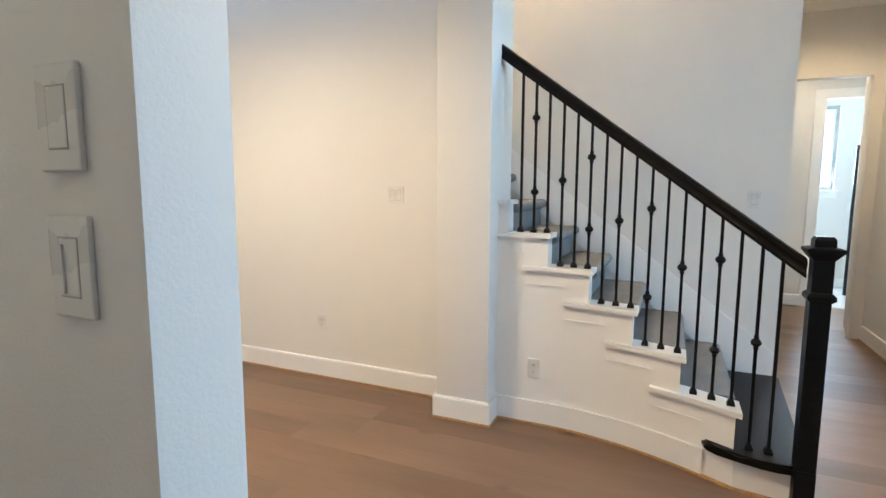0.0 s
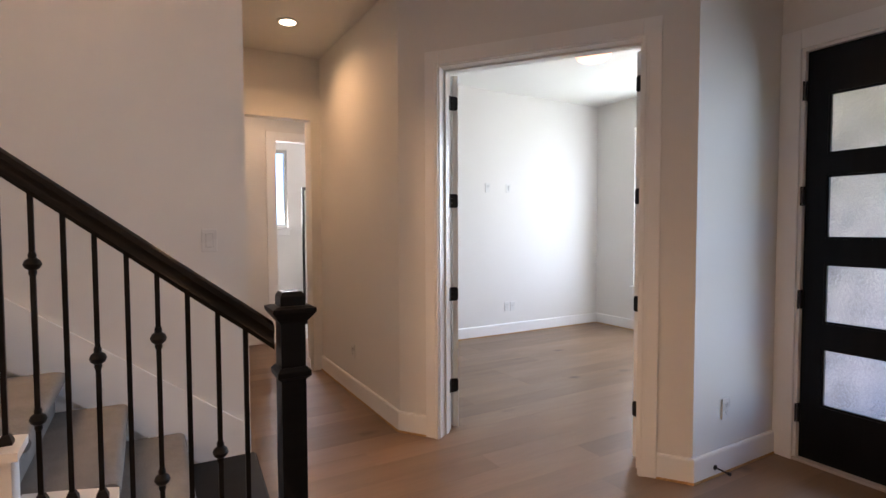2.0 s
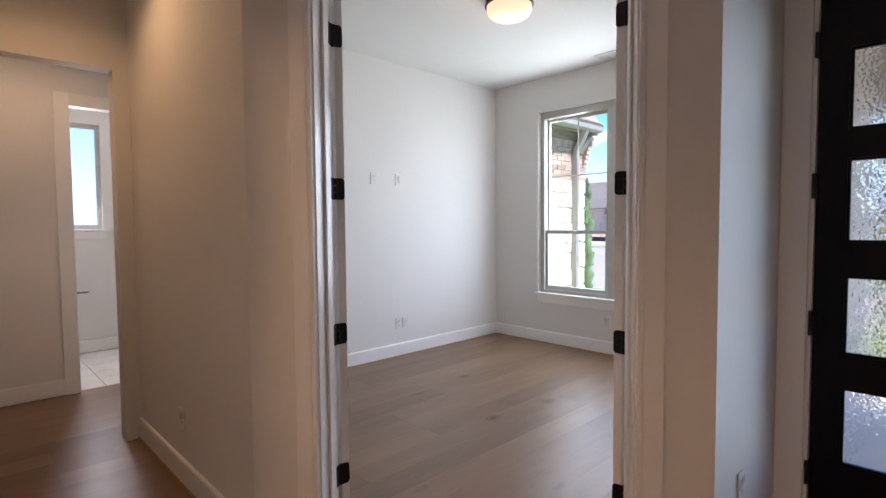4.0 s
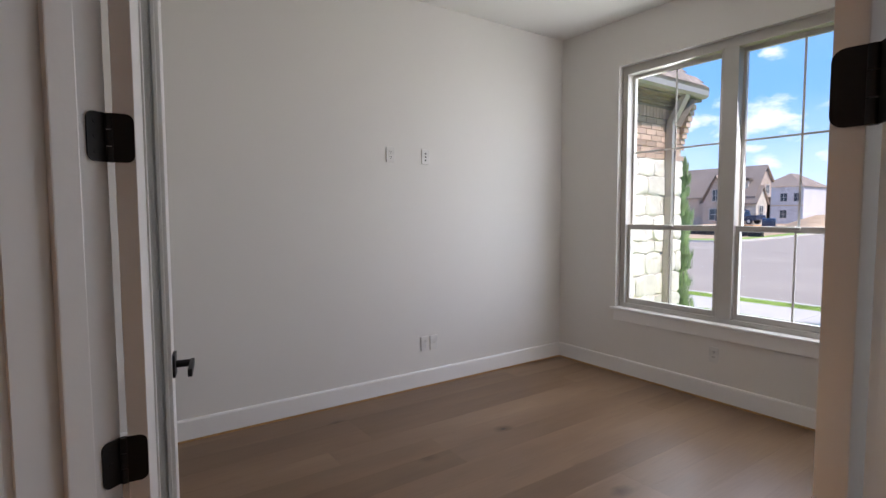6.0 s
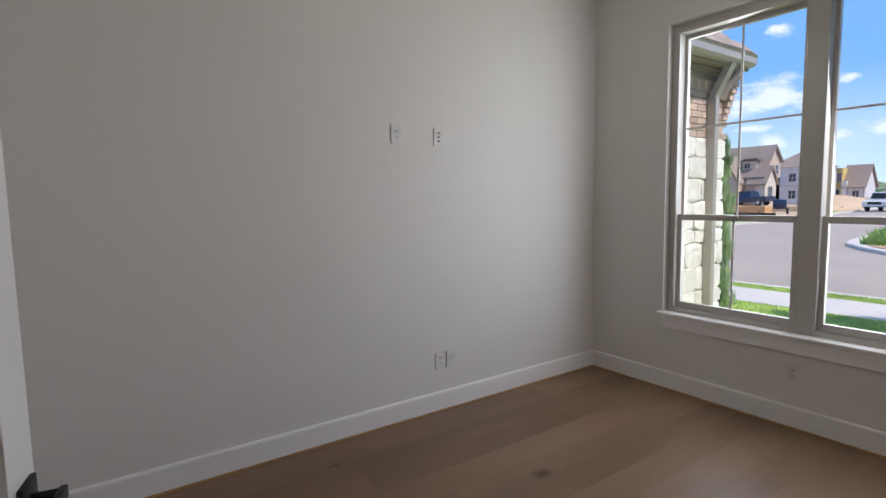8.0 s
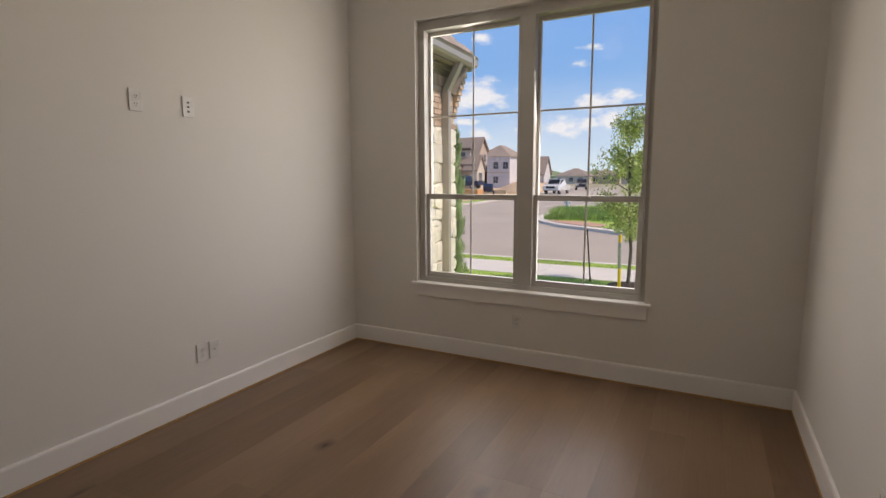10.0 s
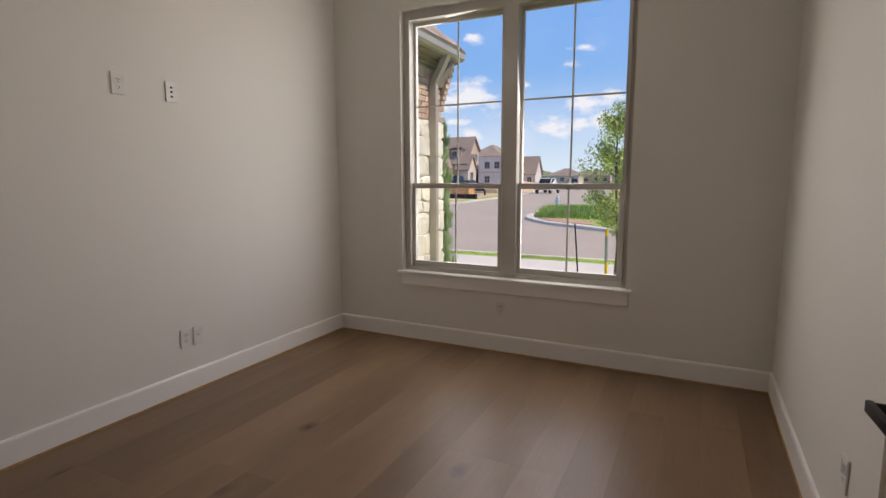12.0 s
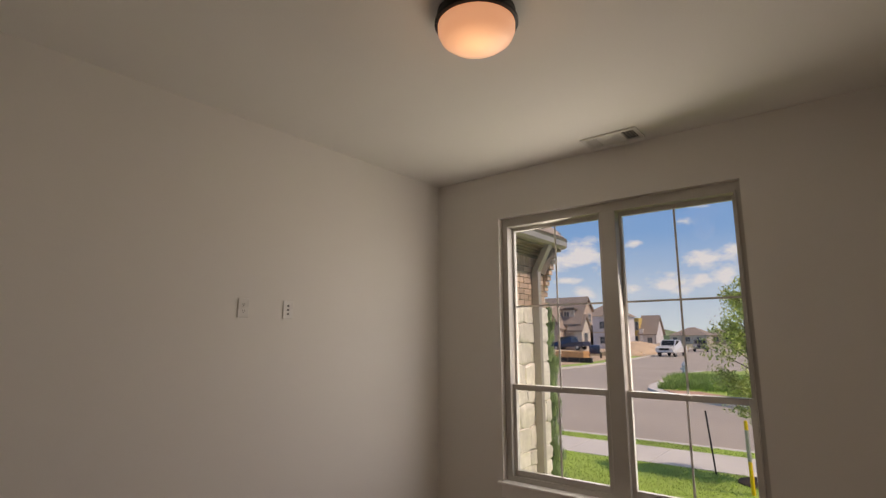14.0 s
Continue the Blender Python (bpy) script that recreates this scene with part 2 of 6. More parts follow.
def wood_floor():
    m = mat("oak_floor", (0.285, 0.198, 0.136), 0.40, spec=0.38)
    t = m.node_tree
    n, l = t.nodes, t.links
    b = n["Principled BSDF"]
    tc = n.new("ShaderNodeTexCoord")
    oi = n.new("ShaderNodeObjectInfo")
    geo = n.new("ShaderNodeNewGeometry")
    shift = n.new("ShaderNodeVectorMath")
    shift.operation = "MULTIPLY_ADD"
    comb = n.new("ShaderNodeCombineXYZ")
    for k in range(3):
        l.new(oi.outputs["Random"], comb.inputs[k])
    l.new(comb.outputs["Vector"], shift.inputs[0])
    shift.inputs[1].default_value = (31.0, 57.0, 13.0)
    l.new(geo.outputs["Position"], shift.inputs[2])

    def noise_at(scale, stretch, detail=4):
        mp = n.new("ShaderNodeMapping")
        mp.inputs["Scale"].default_value = stretch
        l.new(shift.outputs["Vector"], mp.inputs["Vector"])
        z = n.new("ShaderNodeTexNoise")
        z.inputs["Scale"].default_value, z.inputs["Detail"].default_value = scale, detail
        l.new(mp.outputs["Vector"], z.inputs["Vector"])
        return z.outputs["Fac"]

    def ramp(fac, stops):
        r = n.new("ShaderNodeValToRGB")
        e = r.color_ramp.elements
        e[0].position, e[0].color = stops[0][0], (*stops[0][1], 1)
        e[1].position, e[1].color = stops[-1][0], (*stops[-1][1], 1)
        for p, c in stops[1:-1]:
            x = e.new(p)
            x.color = (*c, 1)
        l.new(fac, r.inputs["Fac"])
        return r.outputs["Color"]

    def mult(a, c):
        x = n.new("ShaderNodeMix")
        x.data_type, x.blend_type = "RGBA", "MULTIPLY"
        x.inputs["Factor"].default_value = 1
        l.new(a, x.inputs[6])
        l.new(c, x.inputs[7])
        return x.outputs[2]

    base = ramp(oi.outputs["Random"], [(0.0, (0.164, 0.099, 0.056)), (0.35, (0.197, 0.122, 0.071)), (0.7, (0.222, 0.140, 0.084)), (1.0, (0.180, 0.110, 0.063))])
    grain = ramp(noise_at(14, (6, 0.35, 1)), [(0.3, (0.93, 0.92, 0.92)), (0.5, (1, 1, 1)), (0.72, (1.04, 1.04, 1.04))])
    broad = ramp(noise_at(1.6, (1.8, 0.5, 1), 2), [(0.3, (0.82, 0.80, 0.79)), (0.7, (1.14, 1.14, 1.14))])
    vor = n.new("ShaderNodeTexVoronoi")
    vor.inputs["Scale"].default_value = 1.0
    vm = n.new("ShaderNodeMapping")
    vm.inputs["Scale"].default_value = (2.3, 1.5, 0.0)
    l.new(shift.outputs["Vector"], vm.inputs["Vector"])
    l.new(vm.outputs["Vector"], vor.inputs["Vector"])
    rag = n.new("ShaderNodeMath")
    rag.operation = "MULTIPLY_ADD"
    rag.inputs[1].default_value = 0.09
    l.new(noise_at(24, (1, 0.6, 1), 3), rag.inputs[0])
    l.new(vor.outputs["Distance"], rag.inputs[2])
    knots = ramp(rag.outputs["Value"], [(0.058, (0.16, 0.13, 0.11)), (0.085, (0.55, 0.50, 0.46)), (0.17, (1, 1, 1))])
    l.new(mult(mult(mult(base, grain), broad), knots), b.inputs["Base Color"])
    rr = n.new("ShaderNodeMapRange")
    rr.inputs["To Min"].default_value, rr.inputs["To Max"].default_value = 0.30, 0.45
    l.new(noise_at(5, (3, 0.4, 1)), rr.inputs["Value"])
    l.new(rr.outputs["Result"], b.inputs["Roughness"])
    bp = n.new("ShaderNodeBump")
    bp.inputs["Strength"].default_value, bp.inputs["Distance"].default_value = 0.35, 0.0012
    l.new(noise_at(22, (7, 0.4, 1)), bp.inputs["Height"])
    l.new(bp.outputs["Normal"], b.inputs["Normal"])
    return m


M_FLOOR = wood_floor()


def glass(name, tint, rough=0.0, wave=None, clear=True):
    """clear: a thin pane (light goes straight through, with a faint gloss); else patterned glass that bends the view."""
    m = bpy.data.materials.new(name)
    m.use_nodes = True
    t = m.node_tree
    n, l = t.nodes, t.links
    n.remove(n["Principled BSDF"])
    out = n["Material Output"]
    if clear:
        tr = n.new("ShaderNodeBsdfTransparent")
        tr.inputs["Color"].default_value = (*tint, 1)
        gl = n.new("ShaderNodeBsdfGlossy")
        gl.inputs["Roughness"].default_value = 0.02
        lw = n.new("ShaderNodeLayerWeight")
        pw = n.new("ShaderNodeMath")
        pw.operation = "POWER"
        pw.inputs[1].default_value = 5.0
        l.new(lw.outputs["Facing"], pw.inputs[0])
        fr = n.new("ShaderNodeMath")
        fr.operation = "MULTIPLY_ADD"
        fr.inputs[1].default_value, fr.inputs[2].default_value = 0.55, 0.012
        l.new(pw.outputs["Value"], fr.inputs[0])
        mx = n.new("ShaderNodeMixShader")
        l.new(fr.outputs["Value"], mx.inputs["Fac"])
        l.new(tr.outputs["BSDF"], mx.inputs[1])
        l.new(gl.outputs["BSDF"], mx.inputs[2])
        l.new(mx.outputs["Shader"], out.inputs["Surface"])
    else:
        g = n.new("ShaderNodeBsdfGlass")
        g.inputs["Color"].default_value = (*tint, 1)
        g.inputs["Roughness"].default_value = rough
        g.inputs["IOR"].default_value = 1.3
        tc = n.new("ShaderNodeTexCoord")
        v = n.new("ShaderNodeTexVoronoi")
        v.feature = "SMOOTH_F1"
        v.inputs["Scale"].default_value = wave
        l.new(tc.outputs["Object"], v.inputs["Vector"])
        bp = n.new("ShaderNodeBump")
        bp.inputs["Strength"].default_value, bp.inputs["Distance"].default_value = 0.6, 0.006
        l.new(v.outputs["Distance"], bp.inputs["Height"])
        l.new(bp.outputs["Normal"], g.inputs["Normal"])
        l.new(g.outputs["BSDF"], out.inputs["Surface"])
    return m


M_GLASS = glass("clear_glass", (0.93, 0.95, 0.95))
M_RAIN = glass("hammered_glass", (0.96, 0.95, 0.93), 0.10, 78.0, clear=False)
M_FROST = glass("frosted_glass", (0.95, 0.97, 1.0), 0.35, 20.0, clear=False)


CLOUDS = ((-0.408, 0.158, 0.072, 0.036), (-0.445, 0.150, 0.030, 0.016), (-0.431, 0.110, 0.028, 0.008), (-0.397, 0.089, 0.030, 0.012), (-0.305, 0.176, 0.024, 0.010), (-0.190, 0.140, 0.050, 0.020), (-0.150, 0.152, 0.030, 0.013), (-0.250, 0.100, 0.044, 0.022), (-0.207, 0.099, 0.030, 0.014), (-0.163, 0.102, 0.024, 0.024), (-0.222, 0.211, 0.030, 0.008), (-0.195, 0.238, 0.026, 0.007), (-0.400, 0.265, 0.026, 0.012), (-0.315, 0.088, 0.024, 0.012), (-0.520, 0.160, 0.040, 0.020), (-0.08, 0.120, 0.030, 0.018))


def sky_card():
    m = bpy.data.materials.new("cloud_sky")
    m.use_nodes = True
    t = m.node_tree
    n, l = t.nodes, t.links
    n.remove(n["Principled BSDF"])
    em = n.new("ShaderNodeEmission")
    em.inputs["Strength"].default_value = 1.4
    l.new(em.outputs["Emission"], n["Material Output"].inputs["Surface"])
    tc = n.new("ShaderNodeTexCoord")
    sep = n.new("ShaderNodeSeparateXYZ")
    l.new(tc.outputs["Object"], sep.inputs["Vector"])
    grad = n.new("ShaderNodeMapRange")
    grad.inputs["From Min"].default_value, grad.inputs["From Max"].default_value = 0, 420
    l.new(sep.outputs["Z"], grad.inputs["Value"])
    r = n.new("ShaderNodeValToRGB")
    e = r.color_ramp.elements
    e[0].color, e[1].color = (0.60, 0.82, 1.0, 1), (0.06, 0.29, 0.92, 1)
    x = e.new(0.30)
    x.color = (0.17, 0.44, 0.91, 1)
    l.new(grad.outputs["Result"], r.inputs["Fac"])

    def math_node(op, a, c, clamp=False):
        k = n.new("ShaderNodeMath")
        k.operation, k.use_clamp = op, clamp
        for q, v in enumerate((a, c)):
            if isinstance(v, (int, float)):
                k.inputs[q].default_value = v
            else:
                l.new(v, k.inputs[q])
        return k.outputs["Value"]

    def noise_node(scale, detail, rough):
        z = n.new("ShaderNodeTexNoise")
        z.inputs["Scale"].default_value, z.inputs["Detail"].default_value, z.inputs["Roughness"].default_value = scale, detail, rough
        mp = n.new("ShaderNodeMapping")
        mp.inputs["Scale"].default_value = (1.0, 1.0, 2.0)
        l.new(tc.outputs["Object"], mp.inputs["Vector"])
        l.new(mp.outputs["Vector"], z.inputs["Vector"])
        return z.outputs["Fac"]

    # compass and height of a point of the sky, and heaped clouds: (compass, height, half width, half height)
    az = math_node("ARCTAN2", sep.outputs["X"], sep.outputs["Y"])
    el = math_node("DIVIDE", sep.outputs["Z"], 650.0)
    ragged = noise_node(0.030, 6, 0.6)
    puff = None
    for ca, ce, wa, we in CLOUDS:
        da = math_node("POWER", math_node("DIVIDE", math_node("SUBTRACT", az, ca), wa), 2)
        de = math_node("POWER", math_node("DIVIDE", math_node("SUBTRACT", el, ce), we), 2)
        one = math_node("SUBTRACT", 1.0, math_node("SQRT", math_node("ADD", da, de), 0))
        puff = one if puff is None else math_node("MAXIMUM", puff, one)
    body = math_node("ADD", math_node("MAXIMUM", puff, -1.0), math_node("MULTIPLY", math_node("SUBTRACT", ragged, 0.5), 3.4))
    cov = n.new("ShaderNodeMapRange")
    cov.inputs["From Min"].default_value, cov.inputs["From Max"].default_value = 0.02, 0.75
    l.new(body, cov.inputs["Value"])
    veil = n.new("ShaderNodeMapRange")
    veil.inputs["From Min"].default_value, veil.inputs["From Max"].default_value = 0.42, 0.75
    veil.inputs["To Max"].default_value = 0.55
    l.new(noise_node(0.008, 5, 0.6), veil.inputs["Value"])
    low = n.new("ShaderNodeMapRange")
    low.inputs["From Min"].default_value, low.inputs["From Max"].default_value = 0.03, 0.14
    low.inputs["To Min"].default_value, low.inputs["To Max"].default_value = 1.0, 0.12
    l.new(el, low.inputs["Value"])
    cover = math_node("MAXIMUM", cov.outputs["Result"], math_node("MULTIPLY", veil.outputs["Result"], low.outputs["Result"]), True)
    mx = n.new("ShaderNodeMix")
    mx.data_type = "RGBA"
    l.new(cover, mx.inputs["Factor"])
    l.new(r.outputs["Color"], mx.inputs[6])
    mx.inputs[7].default_value = (0.70, 0.83, 1.0, 1)
    l.new(mx.outputs[2], em.inputs["Color"])
    return m


M_SKY = sky_card()

# ---- building blocks ----
def box(bm, x0, x1, y0, y1, z0, z1, m=None, bevel=0.0):
    """An axis-aligned box added to bm, laid by m; bevel rounds all its edges."""
    vs = [bm.verts.new((x, y, z)) for x in (x0, x1) for y in (y0, y1) for z in (z0, z1)]
    fs = [bm.faces.new([vs[i] for i in f]) for f in ((0, 1, 3, 2), (4, 6, 7, 5), (0, 4, 5, 1), (2, 3, 7, 6), (0, 2, 6, 4), (1, 5, 7, 3))]
    if bevel:
        es = list({e for f in fs for e in f.edges})
        r = bmesh.ops.bevel(bm, geom=es, offset=bevel, segments=2, affect="EDGES", profile=0.6)
        vs = list({v for f in r["faces"] for v in f.verts} | {v for v in vs if v.is_valid})
    if m is not None:
        bmesh.ops.transform(bm, matrix=m, verts=[v for v in vs if v.is_valid])
    return bm


def prism(bm, pts, z0, z1):
    """A footprint polygon (counter-clockwise from above) raised from z0 to z1."""
    lo = [bm.verts.new((x, y, z0)) for x, y in pts]
    hi = [bm.verts.new((x, y, z1)) for x, y in pts]
    k = len(pts)
    bm.faces.new(list(reversed(lo)))
    bm.faces.new(hi)
    for i in range(k):
        bm.faces.new((lo[i], lo[(i + 1) % k], hi[(i + 1) % k], hi[i]))
    return bm


def tube(bm, p0, p1, r0, r1=None, n=10, caps=True):
    """A round bar from p0 to p1."""
    p0, p1 = Vector(p0), Vector(p1)
    r1 = r0 if r1 is None else r1
    q = (p1 - p0).to_track_quat("Z", "Y")
    ring = lambda p, r: [bm.verts.new(p + q @ Vector((r * math.cos(a), r * math.sin(a), 0))) for a in [2 * math.pi * i / n for i in range(n)]]
    a, b = ring(p0, r0), ring(p1, r1)
    for i in range(n):
        bm.faces.new((a[i], a[(i + 1) % n], b[(i + 1) % n], b[i]))
    if caps:
        bm.faces.new(list(reversed(a)))
        bm.faces.new(b)
    return bm


def turned(bm, profile, n=16, at=(0, 0, 0), square=False):
    """A turned shape from (radius, z) pairs; square gives a four-sided one."""
    k = 4 if square else n
    turn = math.pi / 4 if square else 0
    grow = math.sqrt(2) if square else 1
    rings = [[bm.verts.new((at[0] + r * grow * math.cos(turn + 2 * math.pi * i / k), at[1] + r * grow * math.sin(turn + 2 * math.pi * i / k), at[2] + z)) for i in range(k)] for r, z in profile]
    for a, b in zip(rings, rings[1:]):
        for i in range(k):
            bm.faces.new((a[i], a[(i + 1) % k], b[(i + 1) % k], b[i]))
    bm.faces.new(list(reversed(rings[0])))
    bm.faces.new(rings[-1])
    return bm


def sweep(bm, profile, path, closed=False):
    """A moulding: profile (out, up) carried along plan points (x, y), out to the right of travel."""
    k = len(path)
    rings = []
    for i, (x, y) in enumerate(path):
        a = Vector(path[i - 1]) if i else None
        c = Vector(path[i + 1]) if i < k - 1 else None
        p = Vector((x, y))
        d0 = (p - a).normalized() if a is not None else (c - p).normalized()
        d1 = (c - p).normalized() if c is not None else d0
        n0, n1 = Vector((d0.y, -d0.x)), Vector((d1.y, -d1.x))
        nn = (n0 + n1).normalized()
        nn = nn / max(0.3, nn.dot(n0))
        rings.append([bm.verts.new((x + nn.x * o, y + nn.y * o, u)) for o, u in profile])
    q = len(profile)
    for a, b in zip(rings, rings[1:]):
        for i in range(q):
            bm.faces.new((a[i], b[i], b[(i + 1) % q], a[(i + 1) % q]))
    bm.faces.new(rings[0])
    bm.faces.new(list(reversed(rings[-1])))
    return bm


def mesh(name, bm, material, smooth=False):
    bmesh.ops.recalc_face_normals(bm, faces=bm.faces)
    d = bpy.data.meshes.new(name)
    bm.to_mesh(d)
    bm.free()
    d.materials.append(material)
    if smooth:
        for p in d.polygons:
            p.use_smooth = True
        d.set_sharp_from_angle(angle=radians(40))
    return d


def part(name, bm, material, parent, label="", smooth=False):
    """ONE mesh object under a thing or under a part."""
    ob = new(name, mesh(name, bm, material, smooth))
    ob.parent = parent
    if label:
        ob["label"] = label
    return ob


def thing(name, m, label, category, group="", kind=""):
    ob = new(name)
    ob.empty_display_size = 0.1
    ob.matrix_world = m
    return tagged(ob, label, category, group, kind)


def struct(name, bm, material, label, category, smooth=False):
    return tagged(new(name, mesh(name, bm, material, smooth)), label, category, "", "structure")


def B():
    return bmesh.new()


H_STUDY, H_HALL, H_FOYER, H_WELL = 3.06, 2.97, 3.06, 5.6
# angled wall between hall and study: from A to B, seen from the hall
A = Vector((2.17, -4.12))
Bc = Vector((3.609, -3.075))
DV = (Bc - A).normalized()
NV = Vector((-DV.y, DV.x))
DIAG = Matrix(((DV.x, NV.x, 0, A.x), (DV.y, NV.y, 0, A.y), (0, 0, 1, 0), (0, 0, 0, 1)))
OP0, OP1, OPZ, TH = 0.302, 1.502, 2.390, 0.17
DLEN = (Bc - A).length

# ---- walls, ceilings ----
struct("wall_tv", box(B(), -0.12, 0, -4.0, 0, 0, H_STUDY), M_WALL, "smooth white painted study wall with four outlet plates", "wall")
b = B()
WX0, WX1, WZ0, WZ1 = 0.648, 2.436, 0.565, 2.668
box(b, -0.12, WX0, 0, 0.16, -0.5, H_STUDY + 0.3)
box(b, WX1, 3.609, 0, 0.16, -0.5, H_STUDY + 0.3)
box(b, WX0, WX1, 0, 0.16, -0.5, WZ0)
box(b, WX0, WX1, 0, 0.16, WZ1, H_STUDY + 0.3)
struct("wall_window", b, M_WALL, "white painted study wall with a wide window opening", "wall")
struct("wall_study_side", prism(B(), [(3.335, 0), (3.335, -3.063), (3.508, -2.937), (3.609, -3.075), (3.609, 0)], 0, H_STUDY), M_WALL, "white painted wall between study and entry", "wall")
b = B()
for s0, s1, z0, z1 in ((0, OP0 - 0.02, 0, H_FOYER), (OP1 + 0.02, DLEN, 0, H_FOYER), (OP0 - 0.02, OP1 + 0.02, OPZ + 0.02, H_FOYER)):
    box(b, s0, s1, 0, TH, z0, z1, DIAG)
struct("wall_angled", b, M_WALL, "white painted angled wall with the double door opening", "wall")
struct("wall_hall", prism(B(), [(-0.12, -4.12), (2.17, -4.12), (2.070, -3.9825), (2.04, -4.0), (-0.12, -4.0)], 0, H_FOYER), M_WALL, "white painted hall wall lit by a downlight", "wall")
b = B()
box(b, 0.30, 0.42, -4.21, -4.12, 0, H_HALL)
box(b, 0.30, 0.42, -5.12, -5.04, 0, H_HALL)
box(b, 0.30, 0.42, -5.04, -4.21, 2.385, H_HALL)
struct("wall_passage", b, M_WALL, "white wall with a plain cased passage at the hall end", "wall")
struct("wall_stair", box(B(), 2.32, 2.44, -9.6, -5.12, 0, H_WELL), M_WALL, "tall white painted wall along the staircase", "wall")
struct("wall_corridor", box(B(), -2.72, 2.32, -5.24, -5.12, 0, H_FOYER), M_WALL, "plain white corridor wall", "wall")
b = B()
box(b, -1.12, -1.0, -5.12, -4.24, 0, H_HALL)
box(b, -1.12, -1.0, -4.24, -3.42, 2.40, H_HALL)
box(b, -1.12, -1.0, -3.42, -3.0, 0, H_HALL)
struct("wall_bath", b, M_WALL, "white wall with the cased bathroom doorway", "wall")
struct("wall_vestibule", box(B(), -1.0, -0.12, -3.42, -3.30, 0, H_HALL), M_WALL, "plain white vestibule wall", "wall")
b = B()
box(b, -2.72, -2.60, -5.12, -4.35, 0, H_HALL)
box(b, -2.72, -2.60, -3.73, -2.9, 0, H_HALL)
box(b, -2.72, -2.60, -4.35, -3.73, 0, 1.37)
box(b, -2.72, -2.60, -4.35, -3.73, 2.53, H_HALL)
struct("wall_bath_far", b, M_WALL, "white bathroom wall with a small window", "wall")
struct("wall_bath_side", box(B(), -2.6, -1.12, -3.0, -2.9, 0, H_HALL), M_WALL, "plain white bathroom side wall", "wall")
FDX0, FDX1, FDZ = 3.715, 5.36, 2.392
b = B()
box(b, 3.609, FDX0, -2.29, -2.14, 0, H_FOYER)
box(b, FDX1, 7.2, -2.29, -2.14, 0, H_FOYER)
box(b, FDX0, FDX1, -2.29, -2.14, FDZ, H_FOYER)
struct("wall_entry", b, M_WALL, "white painted wall around the black front door", "wall")
b = B()
box(b, 7.2, 7.32, -10.62, -2.14, 0, H_FOYER + 0.16)
struct("wall_foyer_side", b, M_WALL, "plain white foyer wall", "wall")
struct("wall_foyer_back", box(B(), 1.4, 7.2, -10.52, -10.4, 0, H_FOYER), M_WALL, "plain white back wall with a panel door", "wall")
struct("wall_nook", box(B(), 1.4, 1.52, -10.4, -9.6, 0, H_FOYER), M_WALL, "plain white nook wall", "wall")
b = B()
box(b, 3.12, 3.24, -9.35, -7.0, 0, H_WELL)
box(b, 3.12, 3.24, -10.4, -9.35, 2.42, H_FOYER)
struct("wall_under_stair", b, M_WALL, "white foyer wall with a double switch and an outlet", "wall")
struct("wall_nook_stair", box(B(), 1.52, 3.12, -9.72, -9.6, 0, H_WELL), M_WALL, "plain white wall behind the stairs", "wall")
struct("wall_pillar", box(B(), 3.10, 3.50, -7.02, -6.69, 0, H_WELL, bevel=0.012), M_WALL, "white boxed wall end beside the staircase", "wall", True)
struct("wall_switch_end", box(B(), 5.735, 5.865, -10.4, -6.262, 0, H_FOYER, bevel=0.012), M_WALL, "white wall end with two switch plates", "wall", True)
# stairwell above the foyer ceiling
b = B()
box(b, 3.50, 3.62, -7.02, -5.12, H_FOYER + 0.16, H_WELL)
box(b, 2.32, 3.62, -5.12, -5.0, H_FOYER + 0.16, H_WELL)
struct("wall_well", b, M_WALL, "white upper stairwell wall", "wall")

struct("ceiling_study", prism(B(), [(-0.12, -4.12), (2.17, -4.12), (3.609, -3.075), (3.609, 0.16), (-0.12, 0.16)], H_STUDY, H_STUDY + 0.15), M_CEIL, "matte white study ceiling", "ceiling")
struct("ceiling_hall", box(B(), -2.72, 2.17, -5.24, -4.12, H_HALL, H_HALL + 0.09), M_CEIL, "matte white hall ceiling with a downlight", "ceiling")
struct("ceiling_bath", box(B(), -2.72, -0.12, -4.12, -2.9, H_HALL, H_HALL + 0.09), M_CEIL, "matte white bathroom ceiling", "ceiling")
struct("ceiling_foyer", prism(B(), [(2.17, -5.12), (3.50, -5.12), (3.50, -10.4), (7.2, -10.4), (7.2, -2.29), (3.609, -2.29), (3.609, -3.075), (2.17, -4.12)], H_FOYER + 0.004, H_FOYER + 0.16), M_CEIL, "matte white foyer ceiling", "ceiling")
struct("ceiling_well", box(B(), 2.32, 3.62, -9.72, -5.0, H_WELL, H_WELL + 0.12), M_CEIL, "matte white stairwell ceiling", "ceiling")
struct("ceiling_nook", box(B(), 1.4, 3.5, -10.52, -9.6, H_FOYER, H_FOYER + 0.15), M_CEIL, "matte white nook ceiling", "ceiling")

# ---- baseboards: a flat board with an eased top, and a raw oak edge strip at the floor ----
BASE = [(0, 0.012), (0.016, 0.012), (0.016, 0.128), (0.012, 0.138), (0, 0.14)]
STRIP = [(0, 0), (0.020, 0), (0.020, 0.010), (0, 0.0115)]


def baseboard(path, strip=True):
    tagged(new("baseboard", mesh("baseboard", sweep(B(), BASE, path), M_TRIM)), "white painted flat baseboard along the wall", "baseboard", "", "structure")
    if strip:
        tagged(new("trim", mesh("trim", sweep(B(), STRIP, path), M_EDGE)), "raw oak strip at the foot of the baseboard", "trim", "", "structure")


def dg(s, o=0.0):
    p = A + DV * s + NV * o
    return (p.x, p.y)


